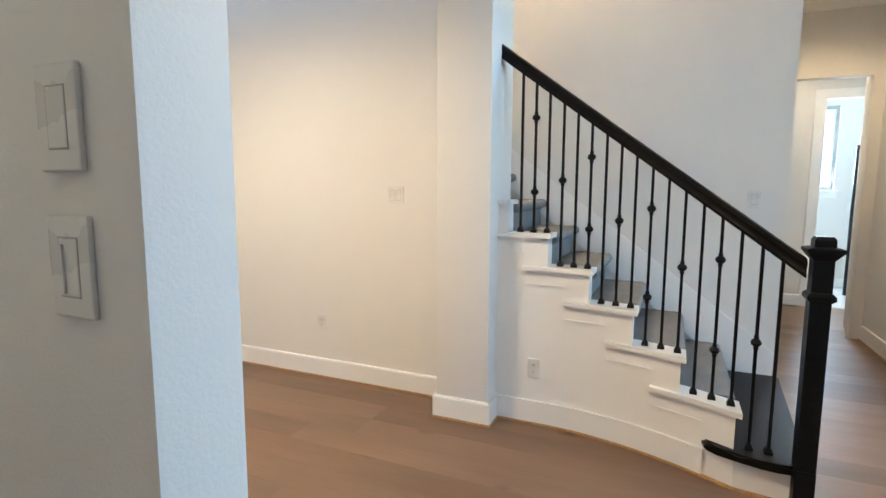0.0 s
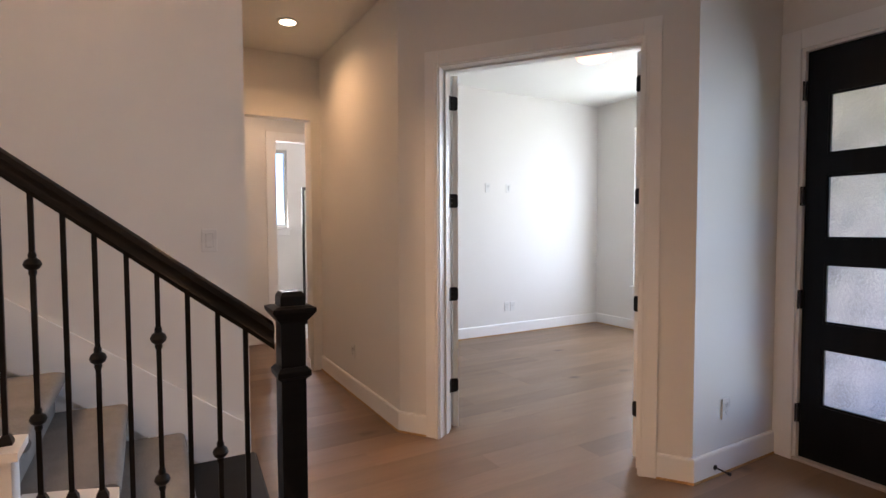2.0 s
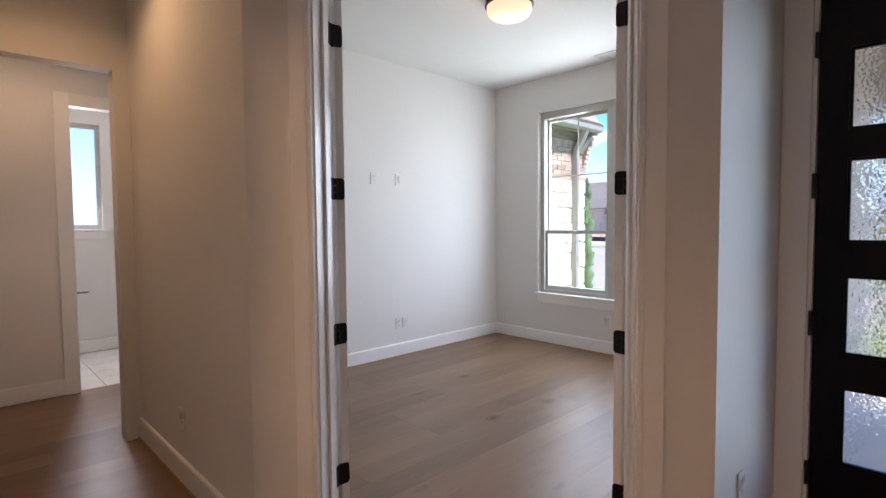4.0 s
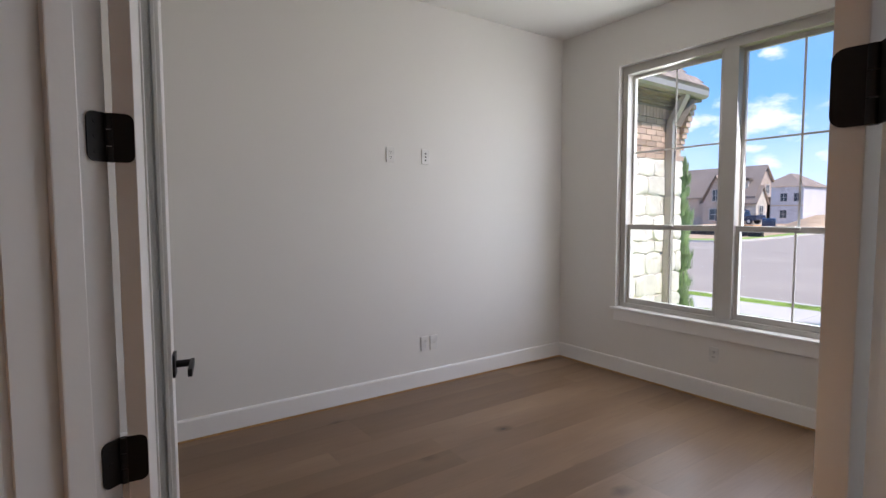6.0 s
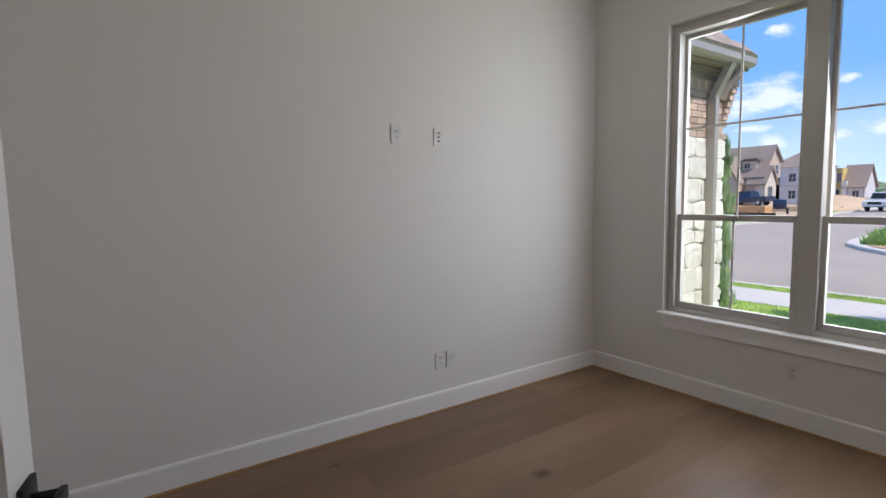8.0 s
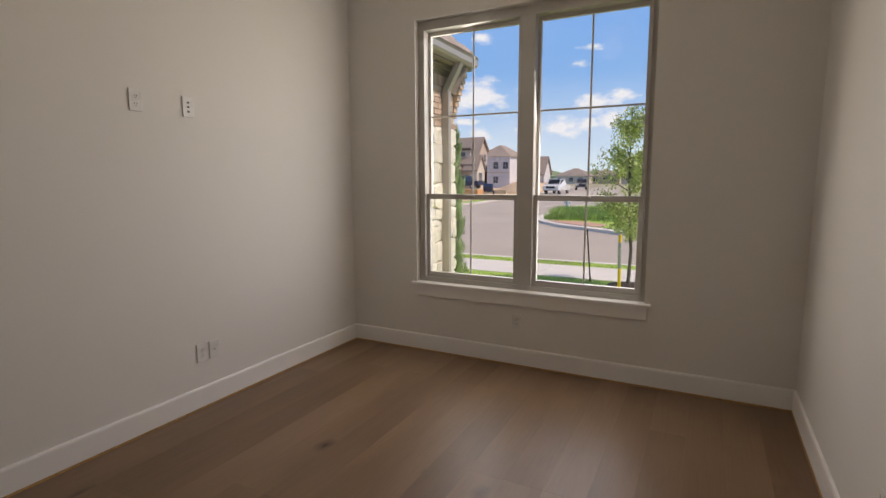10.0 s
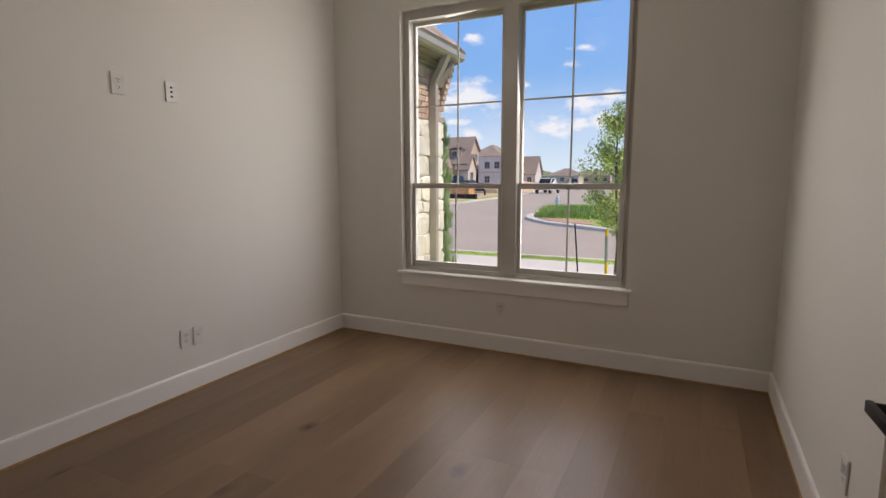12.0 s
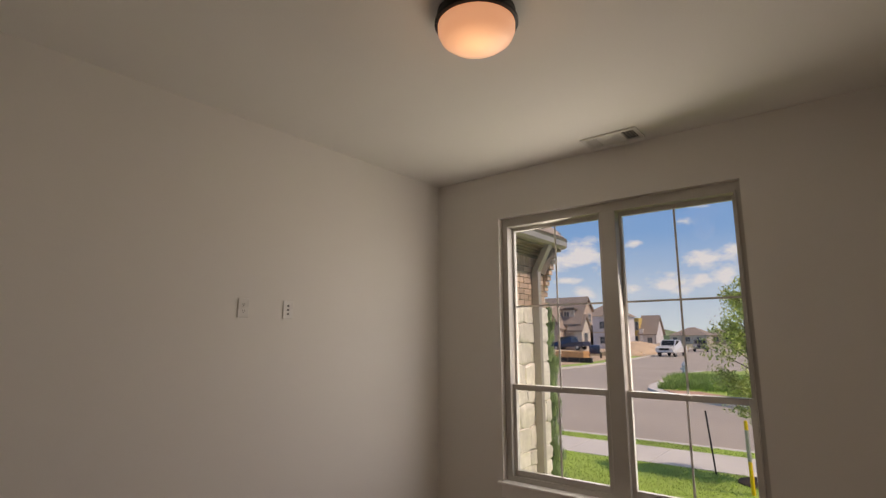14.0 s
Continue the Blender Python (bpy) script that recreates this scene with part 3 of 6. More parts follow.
baseboard([(2.02, -4.0), (0, -4.0), (0, 0), (3.335, 0), (3.335, -3.04)])
baseboard([(0.42, -4.12), dg(0), dg(OP0 - 0.10)])
baseboard([dg(OP1 + 0.10), dg(DLEN), (3.609, -2.29)])
baseboard([(3.24, -9.35), (3.24, -7.02), (3.50, -7.02), (3.50, -6.69), (3.36, -6.69)])
baseboard([(2.44, -5.12), (0.42, -5.12)], False)
baseboard([(-1.0, -5.12), (-1.0, -4.33)], False)
baseboard([(-2.6, -5.12), (-2.6, -3.0)], False)
baseboard([(5.865, -10.4), (5.865, -6.262), (5.735, -6.262), (5.735, -10.4)][::-1], False)

# ---- cased double door opening in the angled wall ----
trim = thing("door_1", DIAG, "white double door frame with moulded casing around an open doorway", "door frame", "", "structure")
for s in (OP0, OP1):
    sg = 1 if s == OP0 else -1
    e = B()
    box(e, min(s, s - sg * 0.02), max(s, s - sg * 0.02), -0.004, TH + 0.004, 0, OPZ + 0.02)
    box(e, min(s, s + sg * 0.012), max(s, s + sg * 0.012), 0.070, 0.122, 0, OPZ - 0.001, bevel=0.003)
    part("jamb", e, M_TRIM, trim)
    for o0, o1 in ((-0.018, 0.0), (TH, TH + 0.018)):
        e = B()
        c0, c1 = s - sg * 0.006, s - sg * (0.098 if sg > 0 or o0 < 0 else 0.050)
        box(e, min(c0, c1), max(c0, c1), o0, o1, 0, OPZ + 0.098, bevel=0.003)
        if o0 < 0:
            box(e, min(c0, c0 - sg * 0.016), max(c0, c0 - sg * 0.016), o0 - 0.008, o0 + 0.002, 0, OPZ + 0.012, bevel=0.003)
            box(e, min(c0 - sg * 0.022, c0 - sg * 0.030), max(c0 - sg * 0.022, c0 - sg * 0.030), o0 - 0.004, o0 + 0.002, 0, OPZ + 0.02, bevel=0.001)
        part("casing", e, M_TRIM, trim)
e = B()
box(e, OP0, OP1, -0.004, TH + 0.004, OPZ, OPZ + 0.02)
box(e, OP0 + 0.012, OP1 - 0.012, 0.070, 0.122, OPZ - 0.012, OPZ, bevel=0.003)
part("head_jamb", e, M_TRIM, trim)
for o0, o1 in ((-0.018, 0.0), (TH, TH + 0.018)):
    e = B()
    box(e, OP0 - 0.005, OP1 + 0.005, o0 + 0.001, o1, OPZ + 0.006, OPZ + 0.097, bevel=0.003)
    if o0 < 0:
        box(e, OP0 + 0.01, OP1 - 0.01, o0 - 0.008, o0 + 0.002, OPZ + 0.006, OPZ + 0.022, bevel=0.003)
    part("head_casing", e, M_TRIM, trim)


def lever_set(door, x, z, y0, y1, toward):
    """A square-rose lever pair through a leaf whose faces are at y0 and y1; toward is the way the lever points along x."""
    for y, sg in ((y0, -1), (y1, 1)):
        e = B()
        box(e, x - 0.033, x + 0.033, min(y, y + sg * 0.009), max(y, y + sg * 0.009), z - 0.033, z + 0.033, bevel=0.002)
        h = part("handle", e, M_HARDWARE, door, "matte black square lever handle", True)
        e = B()
        tube(e, (x, y + sg * 0.008, z), (x, y + sg * 0.055, z), 0.011, n=12)
        box(e, min(x - toward * 0.012, x + toward * 0.115), max(x - toward * 0.012, x + toward * 0.115), min(y + sg * 0.046, y + sg * 0.058), max(y + sg * 0.046, y + sg * 0.058), z - 0.011, z + 0.011, bevel=0.002)
        part("lever", e, M_HARDWARE, h, "", True)


def rounded_plate(bm, w, h, t, r, m):
    """A plate in the x-z plane from x = 0 to w, height h about z = 0, thickness t in y, its outer corners rounded."""
    pts = [(0.0, -h / 2)]
    for cx, cz, a0 in ((w - r, -h / 2 + r, -90), (w - r, h / 2 - r, 0)):
        pts += [(cx + r * math.cos(radians(a0 + k * 22.5)), cz + r * math.sin(radians(a0 + k * 22.5))) for k in range(5)]
    pts.append((0.0, h / 2))
    lo = [bm.verts.new(m @ Vector((x, 0.0, z))) for x, z in pts]
    hi = [bm.verts.new(m @ Vector((x, t, z))) for x, z in pts]
    k = len(pts)
    bm.faces.new(lo[::-1])
    bm.faces.new(hi)
    for q in range(k):
        bm.faces.new((lo[q], lo[(q + 1) % k], hi[(q + 1) % k], hi[q]))


def hinge(parent, s, o, z, sg):
    """A black butt hinge with rounded leaves: one on the jamb, one on the door edge, round a knuckled pin."""
    e = B()
    rounded_plate(e, 0.038, 0.092, 0.0028 * sg, 0.014, Matrix.Translation((s, o, z)) @ Matrix(((0, 1, 0, 0), (-1, 0, 0, 0), (0, 0, 1, 0), (0, 0, 0, 1))))
    wx, wy = (0.67, 0.74) if sg > 0 else (-0.86, 0.51)
    turn = math.degrees(math.atan2(wy, wx))
    rounded_plate(e, 0.038, 0.092, -0.0035 * sg, 0.014, Matrix.Translation((s + sg * 0.008, o + 0.006, z)) @ pose(0, 0, 0, 0, 0, turn))
    for k in range(3):
        tube(e, (s + sg * 0.006, o + 0.004, z - 0.046 + 0.031 * k), (s + sg * 0.006, o + 0.004, z - 0.046 + 0.031 * k + 0.029), 0.0075, n=10)
    hg_ = part("hinge", e, M_HARDWARE, parent, "matte black butt hinge", True)
    e = B()
    for dz in (-0.028, 0.0, 0.028):
        tube(e, (s + sg * 0.0026, o - 0.022, z + dz), (s + sg * 0.0036, o - 0.022, z + dz), 0.0042, n=8)
    part("screw", e, M_HARDWARE, hg_, "", True)


HZ = (2.20, 1.553, 0.925, 0.30)
for z in HZ:
    hinge(trim, OP0, 0.180, z, 1)
    hinge(trim, OP1, 0.180, z, -1)


def panel_leaf(ob, w, h, t, sx, panels, material=None):
    """A hinged panel leaf in ob's frame: hinge at x = 0, leaf towards +x * sx, thickness in y; returns the slab part."""
    e = B()
    st = 0.115
    xs = sorted((0, sx * w))
    zs = [0.012] + [v for p in panels for v in p] + [h]
    box(e, xs[0], xs[0] + st, -t / 2, t / 2, 0.012, h, bevel=0.0015)
    box(e, xs[1] - st, xs[1], -t / 2, t / 2, 0.012, h, bevel=0.0015)
    for a, c in zip(zs[0::2], zs[1::2]):
        box(e, xs[0] + st, xs[1] - st, -t / 2, t / 2, a, c)
    slab = part("slab", e, material or M_DOORW, ob)
    for a, c in panels:
        e = B()
        box(e, xs[0] + st, xs[1] - st, -t / 2 + 0.012, t / 2 - 0.012, a, c)
        box(e, xs[0] + st + 0.04, xs[1] - st - 0.04, -t / 2 + 0.004, t / 2 - 0.004, a + 0.04, c - 0.04, bevel=0.006)
        part("panel", e, material or M_DOORW, slab)
    return slab


def glass_leaf(ob, w, h, t, sx):
    """A full-lite leaf in ob's frame: two stiles, two rails, a clear pane held by stepped beads on both faces."""
    e = B()
    st, za, zb = 0.112, 0.235, h - 0.125
    xs = sorted((0, sx * w))
    box(e, xs[0], xs[0] + st, -t / 2, t / 2, 0.012, h, bevel=0.0015)
    box(e, xs[1] - st, xs[1], -t / 2, t / 2, 0.012, h, bevel=0.0015)
    box(e, xs[0] + st, xs[1] - st, -t / 2, t / 2, 0.012, za)
    box(e, xs[0] + st, xs[1] - st, -t / 2, t / 2, zb, h)
    slab = part("slab", e, M_DOORW, ob)
    a, c = xs[0] + st, xs[1] - st
    for y0, y1, k in ((-t / 2 - 0.004, -0.004, 0.011), (0.004, t / 2 + 0.004, 0.011), (-0.012, -0.003, 0.020), (0.003, 0.012, 0.020)):
        e = B()
        box(e, a, a + k, y0, y1, za, zb, bevel=0.0015)
        box(e, c - k, c, y0, y1, za, zb, bevel=0.0015)
        box(e, a + k, c - k, y0, y1, za, za + k)
        box(e, a + k, c - k, y0, y1, zb - k, zb)
        part("glazing_bead", e, M_DOORW, slab)
    e = B()
    box(e, a + 0.004, c - 0.004, -0.0025, 0.0025, za + 0.004, zb - 0.004)
    pn = part("pane", e, M_GLASS, slab, "clear glass door pane")
    pn.visible_shadow = False
    return slab


def study_leaf(s, sx, swing, zl):
    hx, hy = dg(s, 0.188)
    base = math.degrees(math.atan2(DV.y, DV.x))
    ob = thing("door_leaf", pose(hx, hy, 0, 0, 0, base + swing) @ Matrix.Translation((0, -0.020, 0)), "white full-glass study door leaf standing open", "door", "study double doors", "")
    glass_leaf(ob, 0.592, OPZ - 0.006, 0.036, sx)
    lever_set(ob, sx * 0.540, zl, -0.018, 0.018, -sx)
    e = B()
    xe = sx * 0.592
    box(e, min(xe, xe + sx * 0.002), max(xe, xe + sx * 0.002), -0.012, 0.012, zl - 0.06, zl + 0.06)
    part("latch_plate", e, M_HARDWARE, ob)
    if sx < 0:
        e = B()
        box(e, xe - 0.010, xe - 0.003, -0.026, 0.008, 0.012, OPZ - 0.006, bevel=0.002)
        part("astragal", e, M_DOORW, ob)
    else:
        e = B()
        for yy in (-0.014, 0.006):
            box(e, xe + 0.0005, xe + 0.006, yy, yy + 0.007, 0.012, OPZ - 0.006, bevel=0.002)
        part("weatherstrip", e, M_TRIM, ob)
    return ob


study_leaf(OP0 + 0.008, 1, 132, 0.965)
study_leaf(OP1 - 0.008, -1, -123.5, 0.932)

# ---- study window ----
win = thing("window_1", pose(0, 0, 0), "white vinyl twin single-hung window with slim bars", "window", "", "structure")
MX0, MX1 = 1.480, 1.640
e = B()
for x0, x1 in ((WX0, 0.712), (2.392, WX1)):
    box(e, x0, x1, 0.055, 0.150, WZ0 + 0.02, WZ1)
for x0, x1 in ((0.712, 2.392),):
    box(e, x0, x1, 0.055, 0.150, WZ1 - 0.075, WZ1)
    box(e, x0, x1, 0.055, 0.150, WZ0 + 0.02, WZ0 + 0.058)
box(e, MX0 + 0.018, MX1 - 0.018, 0.040, 0.150, WZ0 + 0.058, WZ1 - 0.075, bevel=0.004)
part("window_frame", e, M_VINYL, win)
for x0, x1 in ((0.712, MX0 + 0.018), (MX1 - 0.018, 2.392)):
    e = B()
    za, zb = WZ0 + 0.058, WZ1 - 0.075
    box(e, x0 - 0.012, x0, 0.036, 0.0545, za, zb, bevel=0.002)
    box(e, x1, x1 + 0.012, 0.0355, 0.0545, za, zb, bevel=0.002)
    box(e, x0 - 0.012, x1 + 0.012, 0.036, 0.0545, zb + 0.001, zb + 0.013, bevel=0.002)
    part("stop_bead", e, M_VINYL, win)
MEET = 1.292
for gx0, gx1 in ((0.712, MX0 + 0.018), (MX1 - 0.018, 2.392)):
    for z0, z1, y0, lower in ((WZ0 + 0.058, MEET + 0.022, 0.068, True), (MEET - 0.02, WZ1 - 0.075, 0.108, False)):
        f = 0.030 if lower else 0.022
        e = B()
        box(e, gx0, gx0 + f, y0, y0 + 0.034, z0, z1, bevel=0.003)
        box(e, gx1 - f, gx1, y0, y0 + 0.034, z0, z1, bevel=0.003)
        box(e, gx0 + f, gx1 - f, y0, y0 + 0.034, z0, z0 + (0.045 if lower else 0.04), bevel=0.003)
        box(e, gx0 + f, gx1 - f, y0, y0 + 0.034, z1 - (0.042 if lower else 0.03), z1, bevel=0.003)
        sash = part("sash", e, M_VINYL, win)
        e = B()
        box(e, gx0 + f, gx1 - f, y0 + 0.014, y0 + 0.018, z0 + 0.03, z1 - 0.02)
        pane = part("pane", e, M_GLASS, sash, "clear window pane")
        pane.visible_shadow = False
        e = B()
        mid = (gx0 + gx1) / 2
        box(e, mid - 0.007, mid + 0.007, y0 + 0.010, y0 + 0.013, z0 + 0.03, z1 - 0.02)
        if not lower:
            box(e, gx0 + f, gx1 - f, y0 + 0.0095, y0 + 0.0125, 1.925, 1.939)
        part("muntin", e, M_VENT, sash)
    e = B()
    box(e, (gx0 + gx1) / 2 - 0.035, (gx0 + gx1) / 2 + 0.035, 0.050, 0.068, MEET + 0.002, MEET + 0.020, bevel=0.004)
    part("sash_lock", e, M_VINYL, win)
e = B()
box(e, 0.612, 2.480, -0.034, 0.055, WZ0, WZ0 + 0.022, bevel=0.006)
part("window_sill", e, M_TRIM, win)
e = B()
box(e, 0.645, 2.458, -0.017, -0.001, WZ0 - 0.092, WZ0, bevel=0.003)
part("apron", e, M_TRIM, win)

# ---- front door ----
fd = thing("door_2", pose(0, -2.23, 0), "black wooden double front door with four hammered glass panes a leaf", "front door", "", "structure")
e = B()
box(e, FDX0, FDX0 + 0.018, -0.055, 0.09, 0, FDZ)
box(e, FDX1 - 0.018, FDX1, -0.055, 0.09, 0, FDZ)
box(e, FDX0 + 0.018, FDX1 - 0.018, -0.055, 0.09, FDZ - 0.018, FDZ)
part("jamb", e, M_TRIM, fd)
for x0, x1 in ((FDX0 - 0.104, FDX0 + 0.004), (FDX1 - 0.004, FDX1 + 0.11)):
    e = B()
    box(e, x0, x1, -0.078, -0.060, 0, FDZ + 0.105, bevel=0.003)
    part("casing", e, M_TRIM, fd)
e = B()
box(e, FDX0 + 0.004, FDX1 - 0.004, -0.077, -0.060, FDZ - 0.004, FDZ + 0.104, bevel=0.003)
part("head_casing", e, M_TRIM, fd)
PZ = ((0.341, 0.682), (0.823, 1.165), (1.305, 1.662), (1.780, 2.121))
FM = (FDX0 + FDX1) / 2
for x0, x1, p0, p1 in ((FDX0 + 0.020, FM - 0.002, 3.842, 4.388), (FM + 0.002, FDX1 - 0.020, 2 * FM - 4.388, 2 * FM - 3.842)):
    e = B()
    box(e, x0, p0, -0.025, 0.025, 0.012, FDZ - 0.02)
    box(e, p1, x1, -0.025, 0.025, 0.012, FDZ - 0.02)
    for a, c in zip((0.012,) + tuple(v[1] for v in PZ), tuple(v[0] for v in PZ) + (FDZ - 0.02,)):
        box(e, p0, p1, -0.025, 0.025, a, c)
    slab = part("door_leaf", e, M_FDOOR, fd)
    for a, c in PZ:
        e = B()
        box(e, p0, p1, -0.004, 0.004, a, c)
        pn = part("pane", e, M_RAIN, slab, "hammered obscure glass pane")
        pn.visible_shadow = False
        e = B()
        for (u0, u1, w0, w1) in ((p0, p0 + 0.012, a, c), (p1 - 0.012, p1, a, c), (p0 + 0.012, p1 - 0.012, a, a + 0.012), (p0 + 0.012, p1 - 0.012, c - 0.012, c)):
            box(e, u0, u1, -0.021, -0.004, w0, w1)
        part("glazing_bead", e, M_FDOOR, slab)
e = B()
box(e, FM - 0.022, FM + 0.022, -0.038, -0.026, 0.012, FDZ - 0.022, bevel=0.003)
part("astragal", e, M_FDOOR, fd)
for z in (2.15, 1.55, 0.95, 0.28):
    e = B()
    tube(e, (FDX0 + 0.020, -0.034, z - 0.055), (FDX0 + 0.020, -0.034, z + 0.055), 0.010, n=10)
    box(e, FDX0 + 0.008, FDX0 + 0.018, -0.057, -0.030, z - 0.055, z + 0.055)
    part("hinge", e, M_HARDWARE, fd, "", True)
e = B()
box(e, FDX0, FDX1, -0.075, 0.11, 0.001, 0.016, bevel=0.003)
part("threshold", e, M_GUTTER, fd)

# ---- bathroom doorway and window, seen through the hall ----
bd = thing("door_3", pose(-1.0, 0, 0), "white casing around the bathroom doorway", "door frame", "", "structure")
for y0, y1 in ((-4.345, -4.235), (-3.425, -3.32)):
    e = B()
    box(e, 0.0, 0.018, y0, y1, 0, 2.50, bevel=0.003)
    part("casing", e, M_TRIM, bd)
e = B()
box(e, 0.0, 0.017, -4.235, -3.425, 2.395, 2.499, bevel=0.003)
part("head_casing", e, M_TRIM, bd)
bw = thing("window_2", pose(-2.6, 0, 0), "small white frosted bathroom window", "window", "", "structure")
e = B()
for y0, y1, z0, z1 in ((-4.35, -4.31, 1.37, 2.53), (-3.77, -3.73, 1.37, 2.53), (-4.31, -3.77, 1.37, 1.42), (-4.31, -3.77, 2.48, 2.53)):
    box(e, -0.09, -0.03, y0, y1, z0, z1)
part("window_frame", e, M_VINYL, bw)
e = B()
box(e, -0.066, -0.060, -4.31, -3.77, 1.42, 2.48)
pn = part("pane", e, M_FROST, bw)
pn.visible_shadow = False
e = B()
box(e, -0.03, 0.03, -4.39, -3.68, 1.345, 1.37, bevel=0.005)
part("window_sill", e, M_TRIM, bw)
e = B()
box(e, 0.0, 0.015, -4.37, -3.70, 1.26, 1.345, bevel=0.003)
part("apron", e, M_TRIM, bw)

# ---- panel door in the nook ----
nd = thing("door_4", pose(1.78, -10.375, 0), "white two-panel interior door with black lever", "door", "", "structure")
panel_leaf(nd, 0.86, 2.06, 0.04, 1, ((0.22, 0.92), (1.06, 1.86)))
lever_set(nd, 0.80, 0.95, -0.020, 0.020, -1)
for x0, x1, z0, z1 in ((-0.10, -0.005, 0, 2.165), (0.865, 0.96, 0, 2.165), (-0.005, 0.865, 2.066, 2.164)):
    e = B()
    box(e, x0, x1, -0.024, 0.02, z0, z1, bevel=0.003)
    part("casing", e, M_TRIM, nd)

# ---- staircase ----
RISE, RUN, NOSE1 = 0.187, 0.235, -5.195
stair = thing("staircase", pose(0, 0, 0), "staircase with grey carpet, white stepped skirt and black first step", "staircase")


def skirt_x(y):
    """Plan line of the skirt face, which flares towards the foot."""
    if y > -5.45:
        return 3.636 + (y + 5.45) * 0.15
    return 3.352 + (0.40 * ((y + 6.42) / 1.15) ** 2 if y > -6.42 else 0)


def nose(k):
    """Plan line of the front edge of step k (2 is the first white cap)."""
    return -5.433 - RUN * (k - 2)


def skirt_box(bm, y0, y1, in0, in1, z0, z1, cuts=5):
    """A board that follows the flared skirt from y0 to y1 (y0 < y1), from in0 outside the line to in1 inside it."""
    rings = []
    for i in range(cuts + 1):
        y = y0 + (y1 - y0) * i / cuts
        x = skirt_x(y)
        rings.append([bm.verts.new(p) for p in ((x + in0, y, z0), (x + in0, y, z1), (x - in1, y, z1), (x - in1, y, z0))])
    for a, c in zip(rings, rings[1:]):
        for i in range(4):
            bm.faces.new((a[i], c[i], c[(i + 1) % 4], a[(i + 1) % 4]))
    bm.faces.new(rings[0])
    bm.faces.new(list(reversed(rings[-1])))
    return bm


def step_z(k):
    return 0.19 + RISE * (k - 1)


# white curb side, one panel a step, with caps, a strip for the shadow line under each and the foot panel
for k in range(2, 8):
    y0, y1, z = nose(k + 1) - 0.02, nose(k) - 0.022, step_z(k)
    y0 = max(y0, -6.69)
    if y1 > y0:
        part("skirt_panel", skirt_box(B(), y0 if k == 7 or y0 == -6.69 else nose(k + 1) - 0.022, y1, 0.0, 0.105, 0.0, z - 0.026), M_TRIM, stair)
    ya = max(nose(k + 1) - 0.022, -6.69)
    if nose(k) > ya:
        part("cap", skirt_box(B(), ya, nose(k), 0.030, 0.125, z - 0.026, z), M_TRIM, stair)
    if k < 7:
        yl = max(nose(k + 1) - 0.16, -6.69)
        part("cap_return", skirt_box(B(), yl, nose(k + 1) - 0.0225, 0.029, -0.001, z - 0.026, z - 0.001), M_TRIM, stair)
        part("scotia", skirt_box(B(), yl + 0.006, nose(k) - 0.024, 0.012, -0.001, z - 0.038, z - 0.0265), M_TRIM, stair)
        # thin raised strip that stands in for the faint shadow line below the cap
        part("ledge", skirt_box(B(), yl + 0.012, nose(k) - 0.155, 0.008, -0.001, z - 0.110, z - 0.102), M_TRIM, stair)
part("skirt_panel", skirt_box(B(), nose(2) - 0.0215, -5.215, 0.0, 0.10, 0.0, 0.15), M_TRIM, stair)
part("skirt_base", skirt_box(B(), -6.69, nose(2) - 0.145, 0.015, -0.001, 0.012, 0.14, 12), M_TRIM, stair)
part("edge_strip", skirt_box(B(), -6.69, -5.25, 0.020, -0.001, 0.0, 0.011, 12), M_EDGE, stair)

# black first tread: a rounded board that laps the curb
e = B()
pts = [(2.445, -5.095), (3.50, -5.165), (3.62, -5.175), (3.69, -5.19)] + [(skirt_x(y) + 0.045, y) for y in (-5.24, -5.30, -5.36, -5.44, -5.52, -5.575)] + [(skirt_x(-5.575) - 0.02, -5.585), (skirt_x(-5.47) - 0.02, -5.462), (2.445, -5.462)]
prism(e, pts[::-1], 0.150, 0.190)
bmesh.ops.bevel(e, geom=[x for x in e.edges if abs(x.verts[0].co.z - x.verts[1].co.z) < 1e-6], offset=0.012, segments=3, affect="EDGES")
part("first_tread", e, M_BLACKWOOD, stair, "black stained wooden first tread", True)
e = B()
box(e, 2.445, 3.60, -5.150, -5.130, 0.001, 0.149)
part("first_riser", e, M_TRIM, stair)

# carpeted steps: tread with a rolled nose and the riser below it
for k in range(2, 17):
    y, z = nose(k) + 0.0, step_z(k) - 0.012
    x1 = min(skirt_x(nose(k + 1)), skirt_x(nose(k))) - 0.10 if k < 8 else 3.115
    if k >= 8:
        x1 = 3.115
    e = B()
    prof = [(y - RUN - 0.06, z - RISE - 0.02), (y - RUN - 0.06, z)]
    prof += [(y - 0.030 + 0.032 * math.sin(a), z - 0.030 + 0.030 * math.cos(a)) for a in [i * math.pi / 6 for i in range(0, 7)]]
    prof += [(y - 0.046, z - 0.075), (y - 0.046, z - RISE - 0.02)]
    va = [e.verts.new((2.444, p, q)) for p, q in prof]
    vb = [e.verts.new((x1, p, q)) for p, q in prof]
    for i in range(len(prof)):
        j = (i + 1) % len(prof)
        e.faces.new((va[i], va[j], vb[j], vb[i]))
    e.faces.new(va)
    e.faces.new(list(reversed(vb)))
    part("carpet_step", e, M_CARPET, stair, "grey carpeted step with rolled nose", True)

